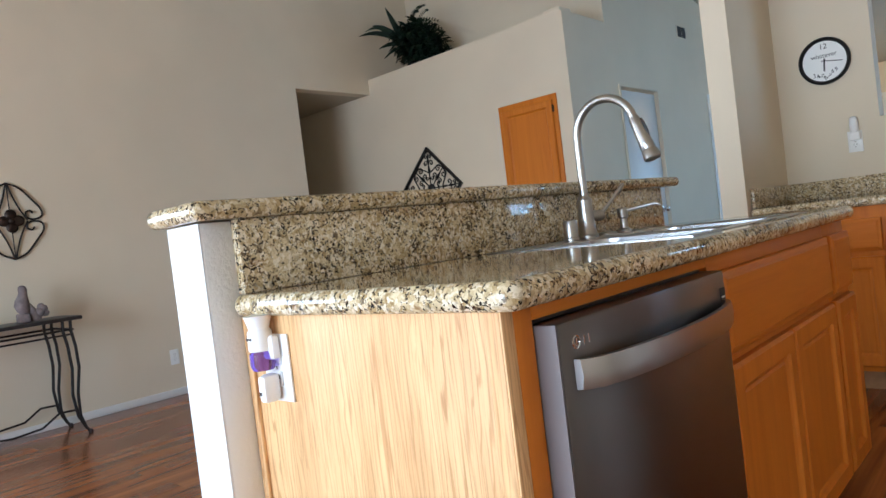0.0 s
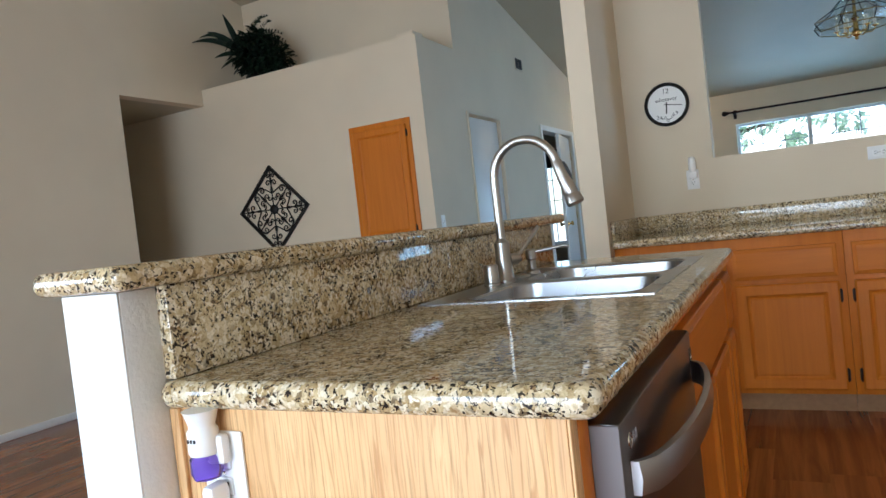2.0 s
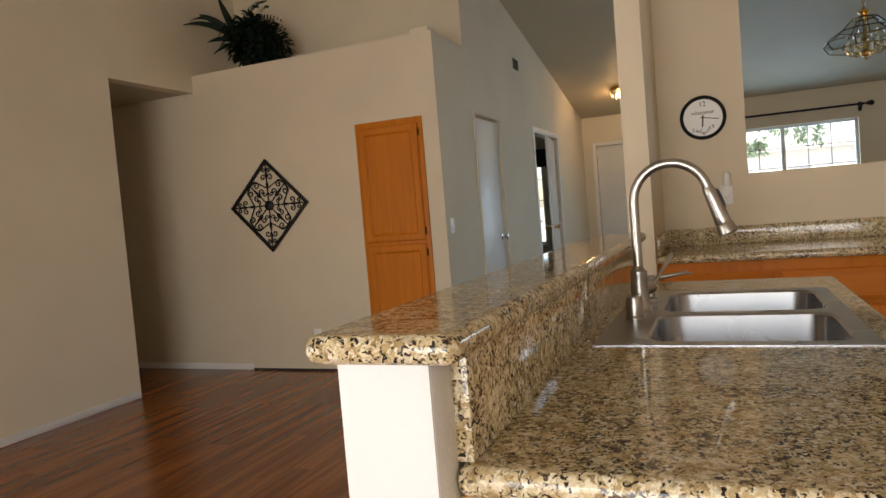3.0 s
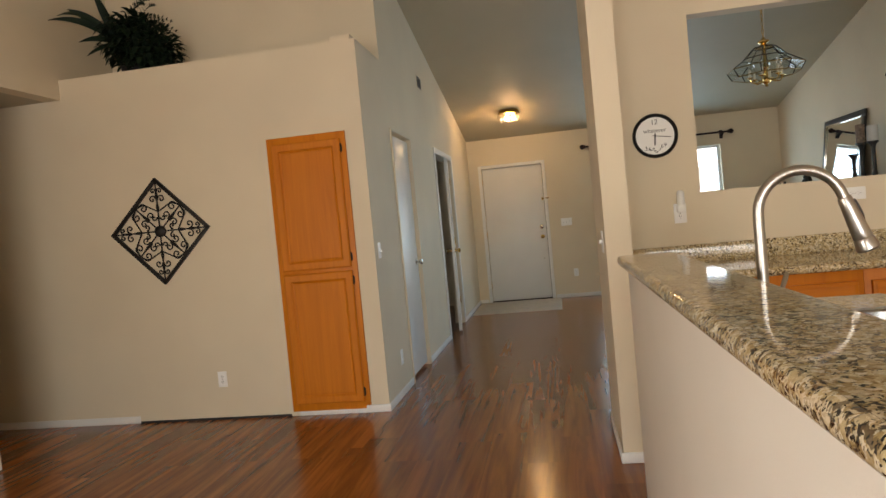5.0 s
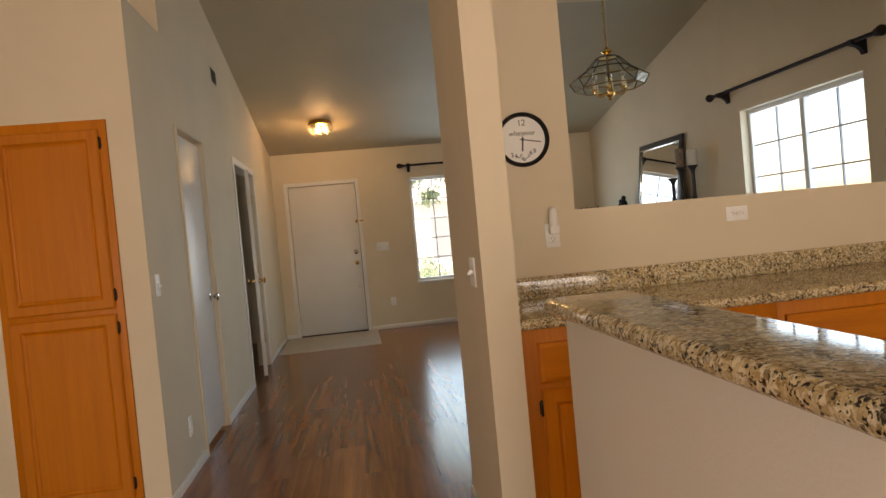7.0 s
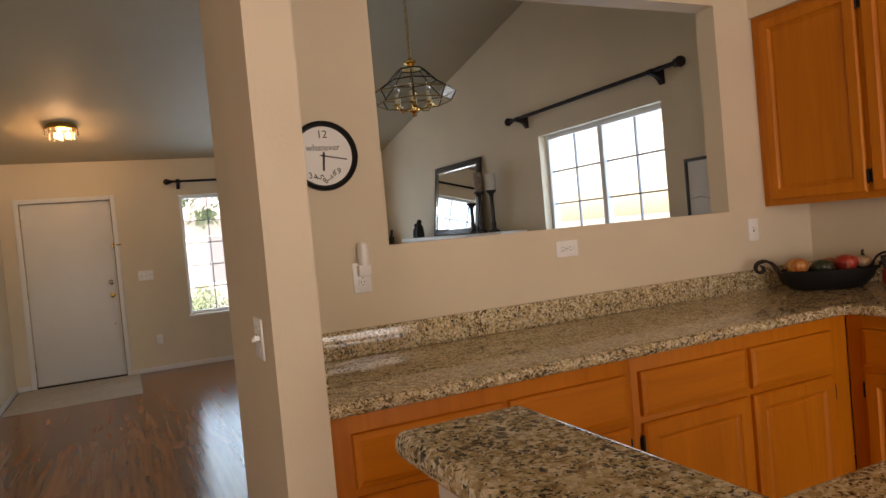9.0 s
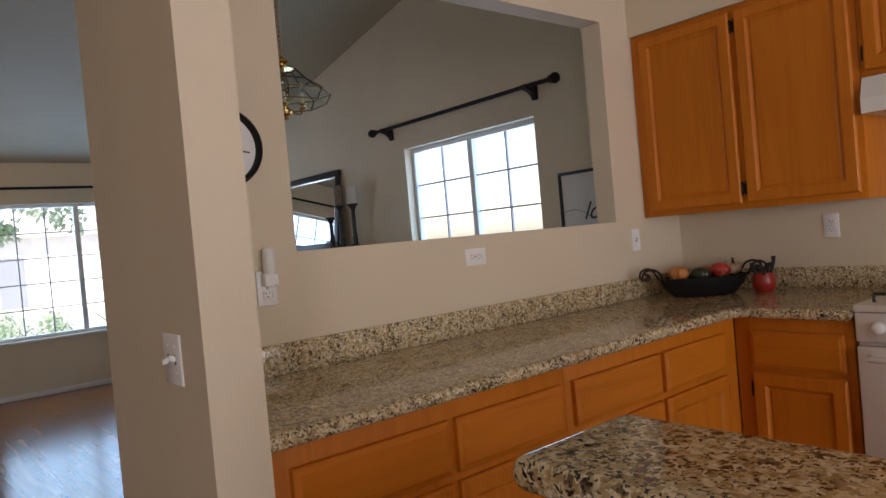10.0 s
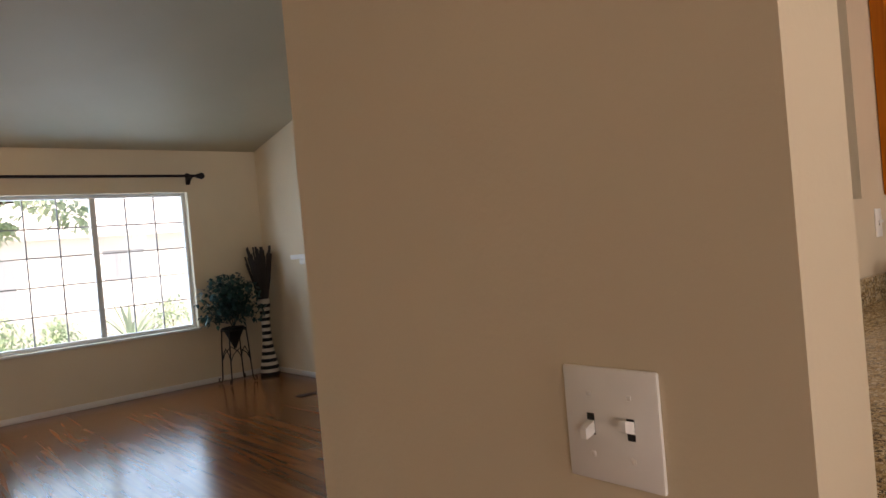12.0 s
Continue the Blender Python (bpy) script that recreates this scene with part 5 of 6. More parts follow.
# ---- hall vent ----
vt = thing("wall_vent", (HALL, 7.06, 2.665), "small wall vent with dark slots high on the hall wall", "vent")
part("frame", B(HALL + 0.0005, HALL + 0.006, 6.95, 7.17, 2.655, 2.79, 0.002), WALL, vt)
for y0 in (6.965, 7.065):
    part("slot", B(HALL + 0.0055, HALL + 0.0075, y0, y0 + 0.09, 2.668, 2.777), SLOT, vt)
    for k in range(4):
        part("slat", B(HALL + 0.0072, HALL + 0.012, y0, y0 + 0.09, 2.685 + 0.024 * k, 2.689 + 0.024 * k), BRONZE, vt)

# ---- entry ceiling light ----
LX, LY = -2.085, 9.55
LZ = roof_z(LY)
el = thing("ceiling_light", (LX, LY, LZ - 0.16), "glowing flush crystal glass ceiling light with a brass base", "ceiling light")
part("base", lathe(bmesh.new(), ((0.02, LZ + 0.03), (0.13, LZ + 0.02), (0.15, LZ - 0.03), (0.12, LZ - 0.045), (0.03, LZ - 0.05)), (LX, LY, 0), 24), BRASS, el)
for ring, (r, z0, z1, n) in enumerate(((0.15, LZ - 0.09, LZ - 0.045, 14), (0.115, LZ - 0.135, LZ - 0.085, 11))):
    for k in range(n):
        a = 2 * math.pi * k / n
        bm = B(-0.028, 0.028, -0.004, 0.004, z0, z1, 0.003)
        bmesh.ops.transform(bm, matrix=Matrix.Translation((LX, LY, 0)) @ Matrix.Rotation(a, 4, "Z") @ Matrix.Translation((0, r, 0)), verts=bm.verts)
        p = part("crystal", bm, CLEAR, el, smooth=False)
        p.visible_shadow = False
for k in range(3):
    a = 2 * math.pi * k / 3
    part("bulb", ball(bmesh.new(), (LX + 0.05 * math.cos(a), LY + 0.05 * math.sin(a), LZ - 0.09), 0.024, 10, 8, (1, 1, 1.3)), BULB, el)
lamp = bpy.data.lights.new("entry_lamp", "POINT")
lamp.energy, lamp.color, lamp.shadow_soft_size = 3.0, (1.0, 0.66, 0.34), 0.06
lo = new("entry_lamp", lamp)
lo.location = (LX, LY, LZ - 0.17)


# ---- dining room ----
ch = thing("chandelier", (0.162, 6.03, 2.12), "brass and clear glass chandelier hanging on a chain", "chandelier")
CX, CY = 0.162, 6.03


def oct_pt(r, z, k, n=8):
    a = 2 * math.pi * (k + 0.5) / n
    return Vector((CX + r * math.cos(a), CY + r * math.sin(a), z))


TIERS = ((0.085, 2.425), (0.165, 2.345), (0.288, 2.268), (0.25, 2.205))
for k in range(8):
    for (r0, z0), (r1, z1) in zip(TIERS, TIERS[1:]):
        a, b, c, d = oct_pt(r0, z0, k), oct_pt(r0, z0, k + 1), oct_pt(r1, z1, k + 1), oct_pt(r1, z1, k)
        n = (b - a).cross(d - a).normalized() * 0.003
        bm = bmesh.new()
        loft(bm, [[a, b, c, d], [a + n, b + n, c + n, d + n]])
        p = part("glass_panel", bm, BEVELLED, ch, smooth=False)
        p.visible_shadow = False
        rim = BRONZE if r1 < 0.2 else OLDBRASS
        part("bar", tube(bmesh.new(), [a, d], 0.0038, 6), BRONZE, ch)
        part("bar", tube(bmesh.new(), [d, c], 0.0040, 6), rim, ch)
    part("bar", tube(bmesh.new(), [oct_pt(0.085, 2.425, k), oct_pt(0.085, 2.425, k + 1)], 0.0045, 6), BRONZE, ch)
part("crown", lathe(bmesh.new(), ((0.085, 2.425), (0.05, 2.437), (0.028, 2.445), (0.022, 2.455), (0.042, 2.468), (0.042, 2.478), (0.018, 2.49), (0.01, 2.505)), (CX, CY, 0), 20), BRASS, ch)
part("column", lathe(bmesh.new(), ((0.006, 2.115), (0.014, 2.12), (0.01, 2.135), (0.035, 2.15), (0.04, 2.17), (0.018, 2.19), (0.014, 2.25), (0.03, 2.27), (0.012, 2.30), (0.009, 2.43)), (CX, CY, 0), 18), BRASS, ch)
for k in range(6):
    a = 2 * math.pi * k / 6
    P = lambda r, z, a=a: (CX + r * math.cos(a), CY + r * math.sin(a), z)
    arm = part("arm", tube(bmesh.new(), [P(0.02, 2.18), P(0.06, 2.155), (P(0.1, 2.155)), P(0.12, 2.175), P(0.12, 2.19)], 0.005, 8), BRASS, ch)
    part("drip_pan", lathe(bmesh.new(), ((0.006, 2.186), (0.024, 2.192), (0.026, 2.197), (0.008, 2.199)), P(0.12, 0), 14), BRASS, arm)
    part("candle_sleeve", lathe(bmesh.new(), ((0.010, 2.199), (0.010, 2.262), (0.004, 2.264)), P(0.12, 0), 12), CANDELABRA, arm)
    p = part("bulb", lathe(bmesh.new(), ((0.006, 2.264), (0.012, 2.285), (0.009, 2.305), (0.002, 2.325)), P(0.12, 0), 10), CLEAR, arm)
    p.visible_shadow = False
zc = roof_z(CY)
z = 2.505
k = 0
while z < zc - 0.03:
    ring = [(CX + (0.009 * math.cos(q * math.pi / 5) if k % 2 else 0), CY + (0 if k % 2 else 0.009 * math.cos(q * math.pi / 5)), z + 0.019 + 0.019 * math.sin(q * math.pi / 5)) for q in range(11)]
    part("chain_link", tube(bmesh.new(), ring, 0.0025, 5, False), BRASS, ch)
    z += 0.030
    k += 1
part("ceiling_cup", lathe(bmesh.new(), ((0.015, zc - 0.045), (0.055, zc - 0.03), (0.062, zc + 0.02), (0.03, zc + 0.03)), (CX, CY, 0), 20), BRASS, ch)
part("cord", tube(bmesh.new(), [(CX + 0.012, CY + 0.012, 2.5), (CX + 0.016, CY - 0.012, 2.9), (CX + 0.005, CY, zc - 0.03)], 0.003, 6), CREAM, ch)

mt = thing("fireplace_mantel", (1.5, 8.3, 0), "white painted fireplace mantel against the wall", "mantel")
part("shelf", B(1.375, EAST - 0.001, 7.13, 9.5, 1.245, 1.29, 0.006), TRIM, mt)
part("moulding", B(1.43, EAST - 0.001, 7.2, 9.43, 1.19, 1.244, 0.01), TRIM, mt)
part("pilaster", B(1.48, EAST - 0.001, 7.3, 7.55, 0.0, 1.189, 0.006), TRIM, mt)
part("pilaster", B(1.48, EAST - 0.001, 9.08, 9.33, 0.0, 1.189, 0.006), TRIM, mt)
part("frieze", B(1.50, EAST - 0.001, 7.551, 9.079, 0.85, 1.189, 0.004), TRIM, mt)
part("firebox", B(1.58, EAST - 0.001, 7.551, 9.079, 0.0, 0.849), SLOT, mt)

# leaning mirror
mr = thing("mirror", (1.60, 8.38, 1.29), "rectangular mirror in a black frame leaning on the mantel", "mirror")
LEAN = Matrix.Translation((1.535, 8.38, 1.2915)) @ Matrix.Rotation(radians(6.5), 4, "Y")


def leaning(bm):
    bmesh.ops.transform(bm, matrix=LEAN, verts=bm.verts)
    return bm


for a in ((0, 0.03, -0.53, 0.53, 0, 0.07), (0, 0.03, -0.53, 0.53, 0.69, 0.76), (0, 0.03, -0.53, -0.46, 0.07, 0.69), (0, 0.03, 0.46, 0.53, 0.07, 0.69)):
    part("frame_bar", leaning(B(*a, 0.006)), BLACKWOOD, mr)
for a in ((-0.004, 0.012, -0.472, 0.472, 0.058, 0.072), (-0.004, 0.012, -0.472, 0.472, 0.688, 0.702), (-0.004, 0.012, -0.472, -0.458, 0.072, 0.688), (-0.004, 0.012, 0.458, 0.472, 0.072, 0.688)):
    part("inner_bead", leaning(B(*a, 0.003)), CHROME, mr)
part("mirror_glass", leaning(B(0.008, 0.012, -0.458, 0.458, 0.072, 0.688)), MIRROR, mr, smooth=False)


def candlestick(x, y, h, label):
    c = thing("candlestick", (x, y, 1.29), label, "candlestick", "candlesticks on the mantel")
    part("stem", lathe(bmesh.new(), ((0.055, 1.2905), (0.055, 1.305), (0.03, 1.315), (0.02, 1.34), (0.026, 1.37), (0.018, 1.40), (0.018, 1.29 + h - 0.06), (0.03, 1.29 + h - 0.03), (0.05, 1.29 + h - 0.012), (0.05, 1.29 + h)), (x, y, 0), 18), BLACKWOOD, c)
    return c


c1 = candlestick(1.50, 7.70, 0.40, "tall black candlestick with a brown patterned pillar candle")
part("candle", lathe(bmesh.new(), ((0.042, 1.691), (0.042, 1.87), (0.036, 1.875), (0.004, 1.87)), (1.50, 7.70, 0), 20), CANDLE, c1)
candlestick(1.48, 7.84, 0.30, "shorter black candlestick beside the mirror")
c3 = candlestick(1.55, 7.55, 0.40, "black candlestick with a plain white pillar candle")
part("candle", lathe(bmesh.new(), ((0.05, 1.691), (0.05, 1.84), (0.044, 1.845), (0.004, 1.84)), (1.55, 7.55, 0), 20), SHADE, c3)
bm = bmesh.new()
for dy, h in ((-0.045, 0.21), (0.045, 0.17)):
    loft(bm, [[(1.50 + rx * math.cos(t), 9.26 + dy + ry * math.sin(t), 1.2905 + z) for t in [2 * math.pi * q / 12 for q in range(12)]] for z, rx, ry in ((0, 0.05, 0.055), (h * 0.3, 0.05, 0.05), (h * 0.6, 0.04, 0.045), (h * 0.75, 0.02, 0.022), (h * 0.88, 0.03, 0.032), (h, 0.012, 0.012))])
single("mantel_figurine", bm, BLACKGLAZE, "small dark figurine pair on the white mantel", "figurine")

# framed word sign
sg = thing("framed_sign", (EAST, 4.86, 1.13), "white sign reading love in a thin black frame", "sign")
S0, S1, SZ0, SZ1 = 4.53, 5.172, 1.17, 1.662
for a in ((S0, S1, SZ0, SZ0 + 0.02), (S0, S1, SZ1 - 0.02, SZ1), (S0, S0 + 0.02, SZ0 + 0.02, SZ1 - 0.02), (S1 - 0.02, S1, SZ0 + 0.02, SZ1 - 0.02)):
    part("frame_bar", B(EAST - 0.025, EAST - 0.001, *a, 0.002), BLACKWOOD, sg)
part("board", B(EAST - 0.014, EAST - 0.001, S0 + 0.02, S1 - 0.02, SZ0 + 0.02, SZ1 - 0.02), PAPER, sg, smooth=False)
face = Matrix(((0, 0, -1, EAST - 0.0148), (-1, 0, 0, 0), (0, 1, 0, 0), (0, 0, 0, 1)))
words("love", 0.16, Matrix.Translation((0, 4.858, 1.395)) @ face, 0.0004, INK, "lettering", sg, 0.45)
part("flourish", tube(bmesh.new(), [(EAST - 0.0152, 5.14, 1.405), (EAST - 0.0152, 5.06, 1.415), (EAST - 0.0152, 5.0, 1.402), (EAST - 0.0152, 4.94, 1.365), (EAST - 0.0152, 4.92, 1.36)], 0.0014, 6), INK, sg)
part("small_print", B(EAST - 0.0152, EAST - 0.0143, 4.70, 4.90, 1.292, 1.298), INK, sg)
part("small_print", B(EAST - 0.0152, EAST - 0.0143, 4.76, 4.86, 1.272, 1.277), INK, sg)

# ---- corner of the front room: plant stand and striped vase ----
VX, VY = 1.49, 10.40
vs = thing("floor_vase", (VX, VY, 0), "tall black and cream striped floor vase", "vase")
prof = lambda z: 0.048 + 0.058 * math.exp(-(z / 0.26) ** 2) + 0.022 * math.exp(-((z - 0.84) / 0.14) ** 2)
N = 22
for k in range(N):
    z0, z1 = 0.82 * k / N, 0.82 * (k + 1) / N
    zs = [z0 + (z1 - z0) * q / 2 for q in range(3)]
    part("stripe", lathe(bmesh.new(), [(prof(q), q + (0.0005 if q == 0 else 0)) for q in zs], (VX, VY, 0), 20, (k == 0, False)), CREAM if k % 2 else BLACKGLAZE, vs)
part("lip", lathe(bmesh.new(), ((prof(0.82), 0.82), (0.066, 0.835), (0.05, 0.838), (0.045, 0.75)), (VX, VY, 0), 20, (False, True)), CREAM, vs)
sk_ = thing("stick_bundle", (VX, VY, 0.76), "bundle of dark dried sticks in the striped vase", "dried sticks")
rs = random.Random(8)
for k in range(84):
    a, r = rs.uniform(0, 6.28), rs.uniform(0.01, 0.04)
    sp = rs.uniform(0.5, 2.8)
    h = rs.uniform(1.2, 1.42)
    tip = (min(VX + r * sp * math.cos(a) * 1.6 - 0.02, 1.63), min(VY + r * sp * math.sin(a) * 1.6, 10.61), h)
    part("stick", tube(bmesh.new(), [(VX + r * math.cos(a), VY + r * math.sin(a), 0.77), ((VX + r * math.cos(a) + tip[0]) / 2 + 0.006, (VY + r * math.sin(a) + tip[1]) / 2, (0.77 + h) / 2), tip], [0.007, 0.010, 0.009], 5), TWIG, sk_)

SX, SY = 1.10, 10.36
ps = thing("plant_stand", (SX, SY, 0), "black wrought-iron plant stand with scroll feet", "plant stand")
part("top_ring", tube(bmesh.new(), [(SX + 0.13 * math.cos(q * math.pi / 12), SY + 0.13 * math.sin(q * math.pi / 12), 0.56) for q in range(25)], 0.007, 8, False), IRON, ps)
for q in range(4):
    a = math.pi / 4 + q * math.pi / 2
    P = lambda r, z, a=a: (SX + r * math.cos(a), SY + r * math.sin(a), z)
    part("leg", tube(bmesh.new(), [P(0.13, 0.58), P(0.145, 0.4), P(0.155, 0.2), P(0.165, 0.05), P(0.18, 0.012), P(0.205, 0.02), P(0.205, 0.05), P(0.19, 0.055)], 0.0075, 8), IRON, ps)
    a2 = a + math.pi / 2
    Q = lambda t, r, z, a=a, a2=a2: (SX + r * (math.cos(a) * (1 - t) + math.cos(a2) * t), SY + r * (math.sin(a) * (1 - t) + math.sin(a2) * t), z)
    part("arch", tube(bmesh.new(), [Q(0, 0.15, 0.24), Q(0.15, 0.15, 0.31), Q(0.5, 0.15, 0.37), Q(0.85, 0.15, 0.31), Q(1, 0.15, 0.24)], 0.005, 6), IRON, ps)
pp = thing("potted_plant", (SX, SY, 0.42), "silky teal-green plant in a cone-shaped pot", "plant")
part("pot", lathe(bmesh.new(), ((0.01, 0.36), (0.05, 0.45), (0.1, 0.55), (0.118, 0.585), (0.105, 0.59), (0.06, 0.57)), (SX, SY, 0), 20), BLACKGLAZE, pp)
rl = random.Random(21)
bm = bmesh.new()
for k in range(1300):
    a, e, r = rl.uniform(0, 6.28), rl.uniform(-0.5, 1.4), rl.uniform(0.04, 0.36)
    c = Vector((SX + r * math.cos(a) * math.cos(e), SY + r * 0.75 * math.sin(a) * math.cos(e), 0.78 + r * math.sin(e) * 1.05))
    if c.y > 10.6:
        c.y = 10.6
    d = Vector((rl.uniform(-1, 1), rl.uniform(-1, 1), rl.uniform(-0.9, 0.5))).normalized() * rl.uniform(0.05, 0.085)
    leaf(bm, c, c + d, 0.02, 0.008, n=2)
tagged(part("foliage", bm, SILK, pp), kind="stuff")
for k in range(9):
    a = 2 * math.pi * k / 9
    part("stalk", tube(bmesh.new(), [(SX, SY, 0.57), (SX + 0.06 * math.cos(a), SY + 0.05 * math.sin(a), 0.7), (SX + 0.17 * math.cos(a), SY + 0.12 * math.sin(a), 0.85)], 0.004, 5), TWIG, pp)

# ---- worktop things ----
BC, BU = Vector((1.343, 4.045, 0.9095)), Vector((0.756, -0.654, 0))
BV = Vector((0.654, 0.756, 0))
fb = thing("fruit_bowl", BC, "long black metal bowl with curled wire handles", "bowl")
bm = bmesh.new()
loft(bm, [[BC + BU * (a * math.cos(t)) + BV * (b * math.sin(t)) + Vector((0, 0, z)) for t in [2 * math.pi * q / 32 for q in range(32)]] for a, b, z in ((0.15, 0.085, 0.001), (0.165, 0.095, 0.012), (0.20, 0.115, 0.05), (0.22, 0.125, 0.095), (0.215, 0.12, 0.096), (0.18, 0.10, 0.05), (0.14, 0.075, 0.015))])
part("body", bm, BLACKGLAZE, fb)
for s in (-1, 1):
    base = BC + BU * (0.205 * s) + Vector((0, 0, 0.085))
    for t in (-1, 1):
        curl = ((0.0, 0.05, 0.0), (0.03, 0.048, 0.055), (0.07, 0.04, 0.08), (0.115, 0.03, 0.068), (0.13, 0.024, 0.035), (0.112, 0.02, 0.012), (0.088, 0.02, 0.02), (0.086, 0.022, 0.042), (0.10, 0.022, 0.05))
        pts = [base + BU * p.x * 0.8 * s + BV * p.y * t + Vector((0, 0, p.z * 0.8)) for p in flowing(curl, 3)]
        part("handle", tube(bmesh.new(), pts, 0.0058, 8), BRONZE, fb)


def mottled(name, cols, scale=16):
    """Glazed, blotched skin of several colours."""
    m = material(name, 0.3)
    n = Nodes(m)
    v = n.coords((1, 1, 0.6), 9.0)
    n.base(n.ramp(n.noise(v, scale, 4, 0.6, 1.2), [(0.30 + 0.4 * k / (len(cols) - 1), c) for k, c in enumerate(cols)]))
    n.bump(n.noise(v, scale * 3, 3), 0.2, 0.001)
    return m


GOURD_ORANGE = mottled("orange_and_cream_gourd", [(0.32, 0.03, 0.015), (0.45, 0.12, 0.03), (0.55, 0.24, 0.06), (0.62, 0.45, 0.25)])
GOURD_RED = mottled("glossy_red_gourd", [(0.16, 0.012, 0.01), (0.42, 0.035, 0.02), (0.48, 0.06, 0.035), (0.60, 0.34, 0.22)])
GOURD_GREEN = mottled("dark_green_gourd", [(0.012, 0.018, 0.012), (0.02, 0.035, 0.018), (0.05, 0.05, 0.02)])
GOURD_TAN = mottled("tan_gourd", [(0.45, 0.22, 0.12), (0.55, 0.38, 0.22), (0.62, 0.5, 0.36)])


def gourd(at, r, mat, label, lobes=9, squash=0.8, stalk=True):
    at = Vector(at)
    g = thing("gourd", at - Vector((0, 0, r * squash)), label, "gourd", "gourds in the bowl")
    bm = bmesh.new()
    seg = lobes * 4
    rows = []
    for i in range(1, 10):
        ph = math.pi * i / 10
        rows.append([at + Vector((math.cos(2 * math.pi * k / seg), math.sin(2 * math.pi * k / seg), 0)) * (r * math.sin(ph) * (1 - 0.09 * abs(math.sin(lobes * math.pi * k / seg + math.pi / 2)) ** 6)) + Vector((0, 0, -r * squash * math.cos(ph) * (0.9 if i > 7 else 1))) for k in range(seg)])
    loft(bm, rows)
    part("body", bm, mat, g)
    if stalk:
        part("stalk", tube(bmesh.new(), [at + Vector((0, 0, r * squash * 0.8)), at + Vector((0.004, 0.004, r * squash + 0.014)), at + Vector((0.014, 0.008, r * squash + 0.022))], [0.009, 0.006, 0.005], 7), TWIG, g)


for off, v, zz, r, mat, lab in ((-0.125, -0.01, 0.108, 0.052, GOURD_ORANGE, "orange and red ribbed gourd in the bowl"), (-0.02, -0.03, 0.098, 0.050, GOURD_GREEN, "dark green ribbed gourd in the bowl"), (0.085, -0.01, 0.110, 0.052, GOURD_RED, "glossy red ribbed gourd in the bowl"), (0.165, 0.02, 0.110, 0.036, GOURD_TAN, "small tan gourd at the end of the bowl"), (0.03, 0.055, 0.100, 0.045, GOURD_ORANGE, "orange gourd at the back of the bowl")):
    gourd(BC + BU * off + BV * v + Vector((0, 0, zz + 0.008)), r, mat, lab, stalk=r < 0.04)
up_ = thing("utensil_pot", (1.475, 3.80, 0.9095), "small red ceramic pot holding dark utensils", "pot")
part("pot", lathe(bmesh.new(), ((0.04, 0.91), (0.052, 0.93), (0.055, 0.96), (0.05, 0.99), (0.046, 1.005), (0.042, 1.004), (0.045, 0.96), (0.03, 0.93)), (1.475, 3.80, 0), 22), REDPOT, up_)
ru = random.Random(4)
for k in range(7):
    a = 2 * math.pi * k / 7
    tip = Vector((1.475 + 0.05 * math.cos(a), 3.80 + 0.05 * math.sin(a), 1.055 + ru.uniform(-0.02, 0.03)))
    u_ = thing("utensil", (1.475, 3.80, 0.94), "dark wooden utensil standing in the red pot", "utensil", "utensils in the pot")
    part("handle", tube(bmesh.new(), [(1.475 + 0.015 * math.cos(a), 3.80 + 0.015 * math.sin(a), 0.94), tip - Vector((0, 0, 0.03)), tip], [0.005, 0.008, 0.011], 6), TWIG, u_)

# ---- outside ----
# Ground and street wear colours bleached for the glare behind the windows.
single("ground", B(-400, 400, -400, 400, -0.5, -0.25), LAWN, "lawn round the house, paled for outdoor glare", "ground", kind="structure")
single("pavement", B(-60, 60, 17.0, 18.4, -0.249, -0.2), CONCRETE, "pale concrete pavement", "pavement", kind="structure")
single("road", B(-60, 60, 18.5, 26.0, -0.249, -0.235), ASPHALT, "street in front of the house, paled for outdoor glare", "road", kind="structure")
single("driveway", B(-9.0, -0.4, 11.6, 16.98, -0.249, -0.21), CONCRETE, "pale concrete drive in front of the house", "driveway", kind="structure")


def tree(x, y, h, crown_r, n, seed, label, lean=0.0):
    r = random.Random(seed)
    t = thing("tree", (x, y, -0.25), label, "tree")
    bm = bmesh.new()
    tube(bm, [(x, y, -0.26), (x + 0.05, y, h * 0.3), (x - 0.05, y + 0.05, h * 0.6)], [0.22, 0.16, 0.1], 10)
    for k in range(7):
        a = 6.28 * k / 7
        tube(bm, [(x, y, h * 0.42 + 0.05 * k), (x + lean * 0.6 + crown_r * 0.5 * math.cos(a), y + crown_r * 0.5 * math.sin(a), h * 0.65), (x + lean + crown_r * 0.85 * math.cos(a), y + crown_r * 0.85 * math.sin(a), h * (0.7 + 0.03 * (k % 3)))], [0.07, 0.04, 0.015], 6)
    part("trunk", bm, BARK, t)
    bm = bmesh.new()
    clumps = [(Vector((x + lean + crown_r * r.uniform(-0.9, 0.9), y + crown_r * r.uniform(-0.9, 0.9), h * r.uniform(0.57, 1.0))), crown_r * r.uniform(0.16, 0.36)) for _ in range(38)]
    for k in range(n):
        c, cr = clumps[k % len(clumps)]
        d = Vector((r.gauss(0, 1), r.gauss(0, 1), r.gauss(0, 0.8)))
        p = c + d.normalized() * cr * r.uniform(0.4, 1)
        e = Vector((r.uniform(-1, 1), r.uniform(-1, 1), r.uniform(-1, 0.4))).normalized() * 0.16
        leaf(bm, p, p + e, 0.04, 0.01, n=2)
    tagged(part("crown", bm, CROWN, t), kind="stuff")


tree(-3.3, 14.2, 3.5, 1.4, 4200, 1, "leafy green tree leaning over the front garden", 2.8)


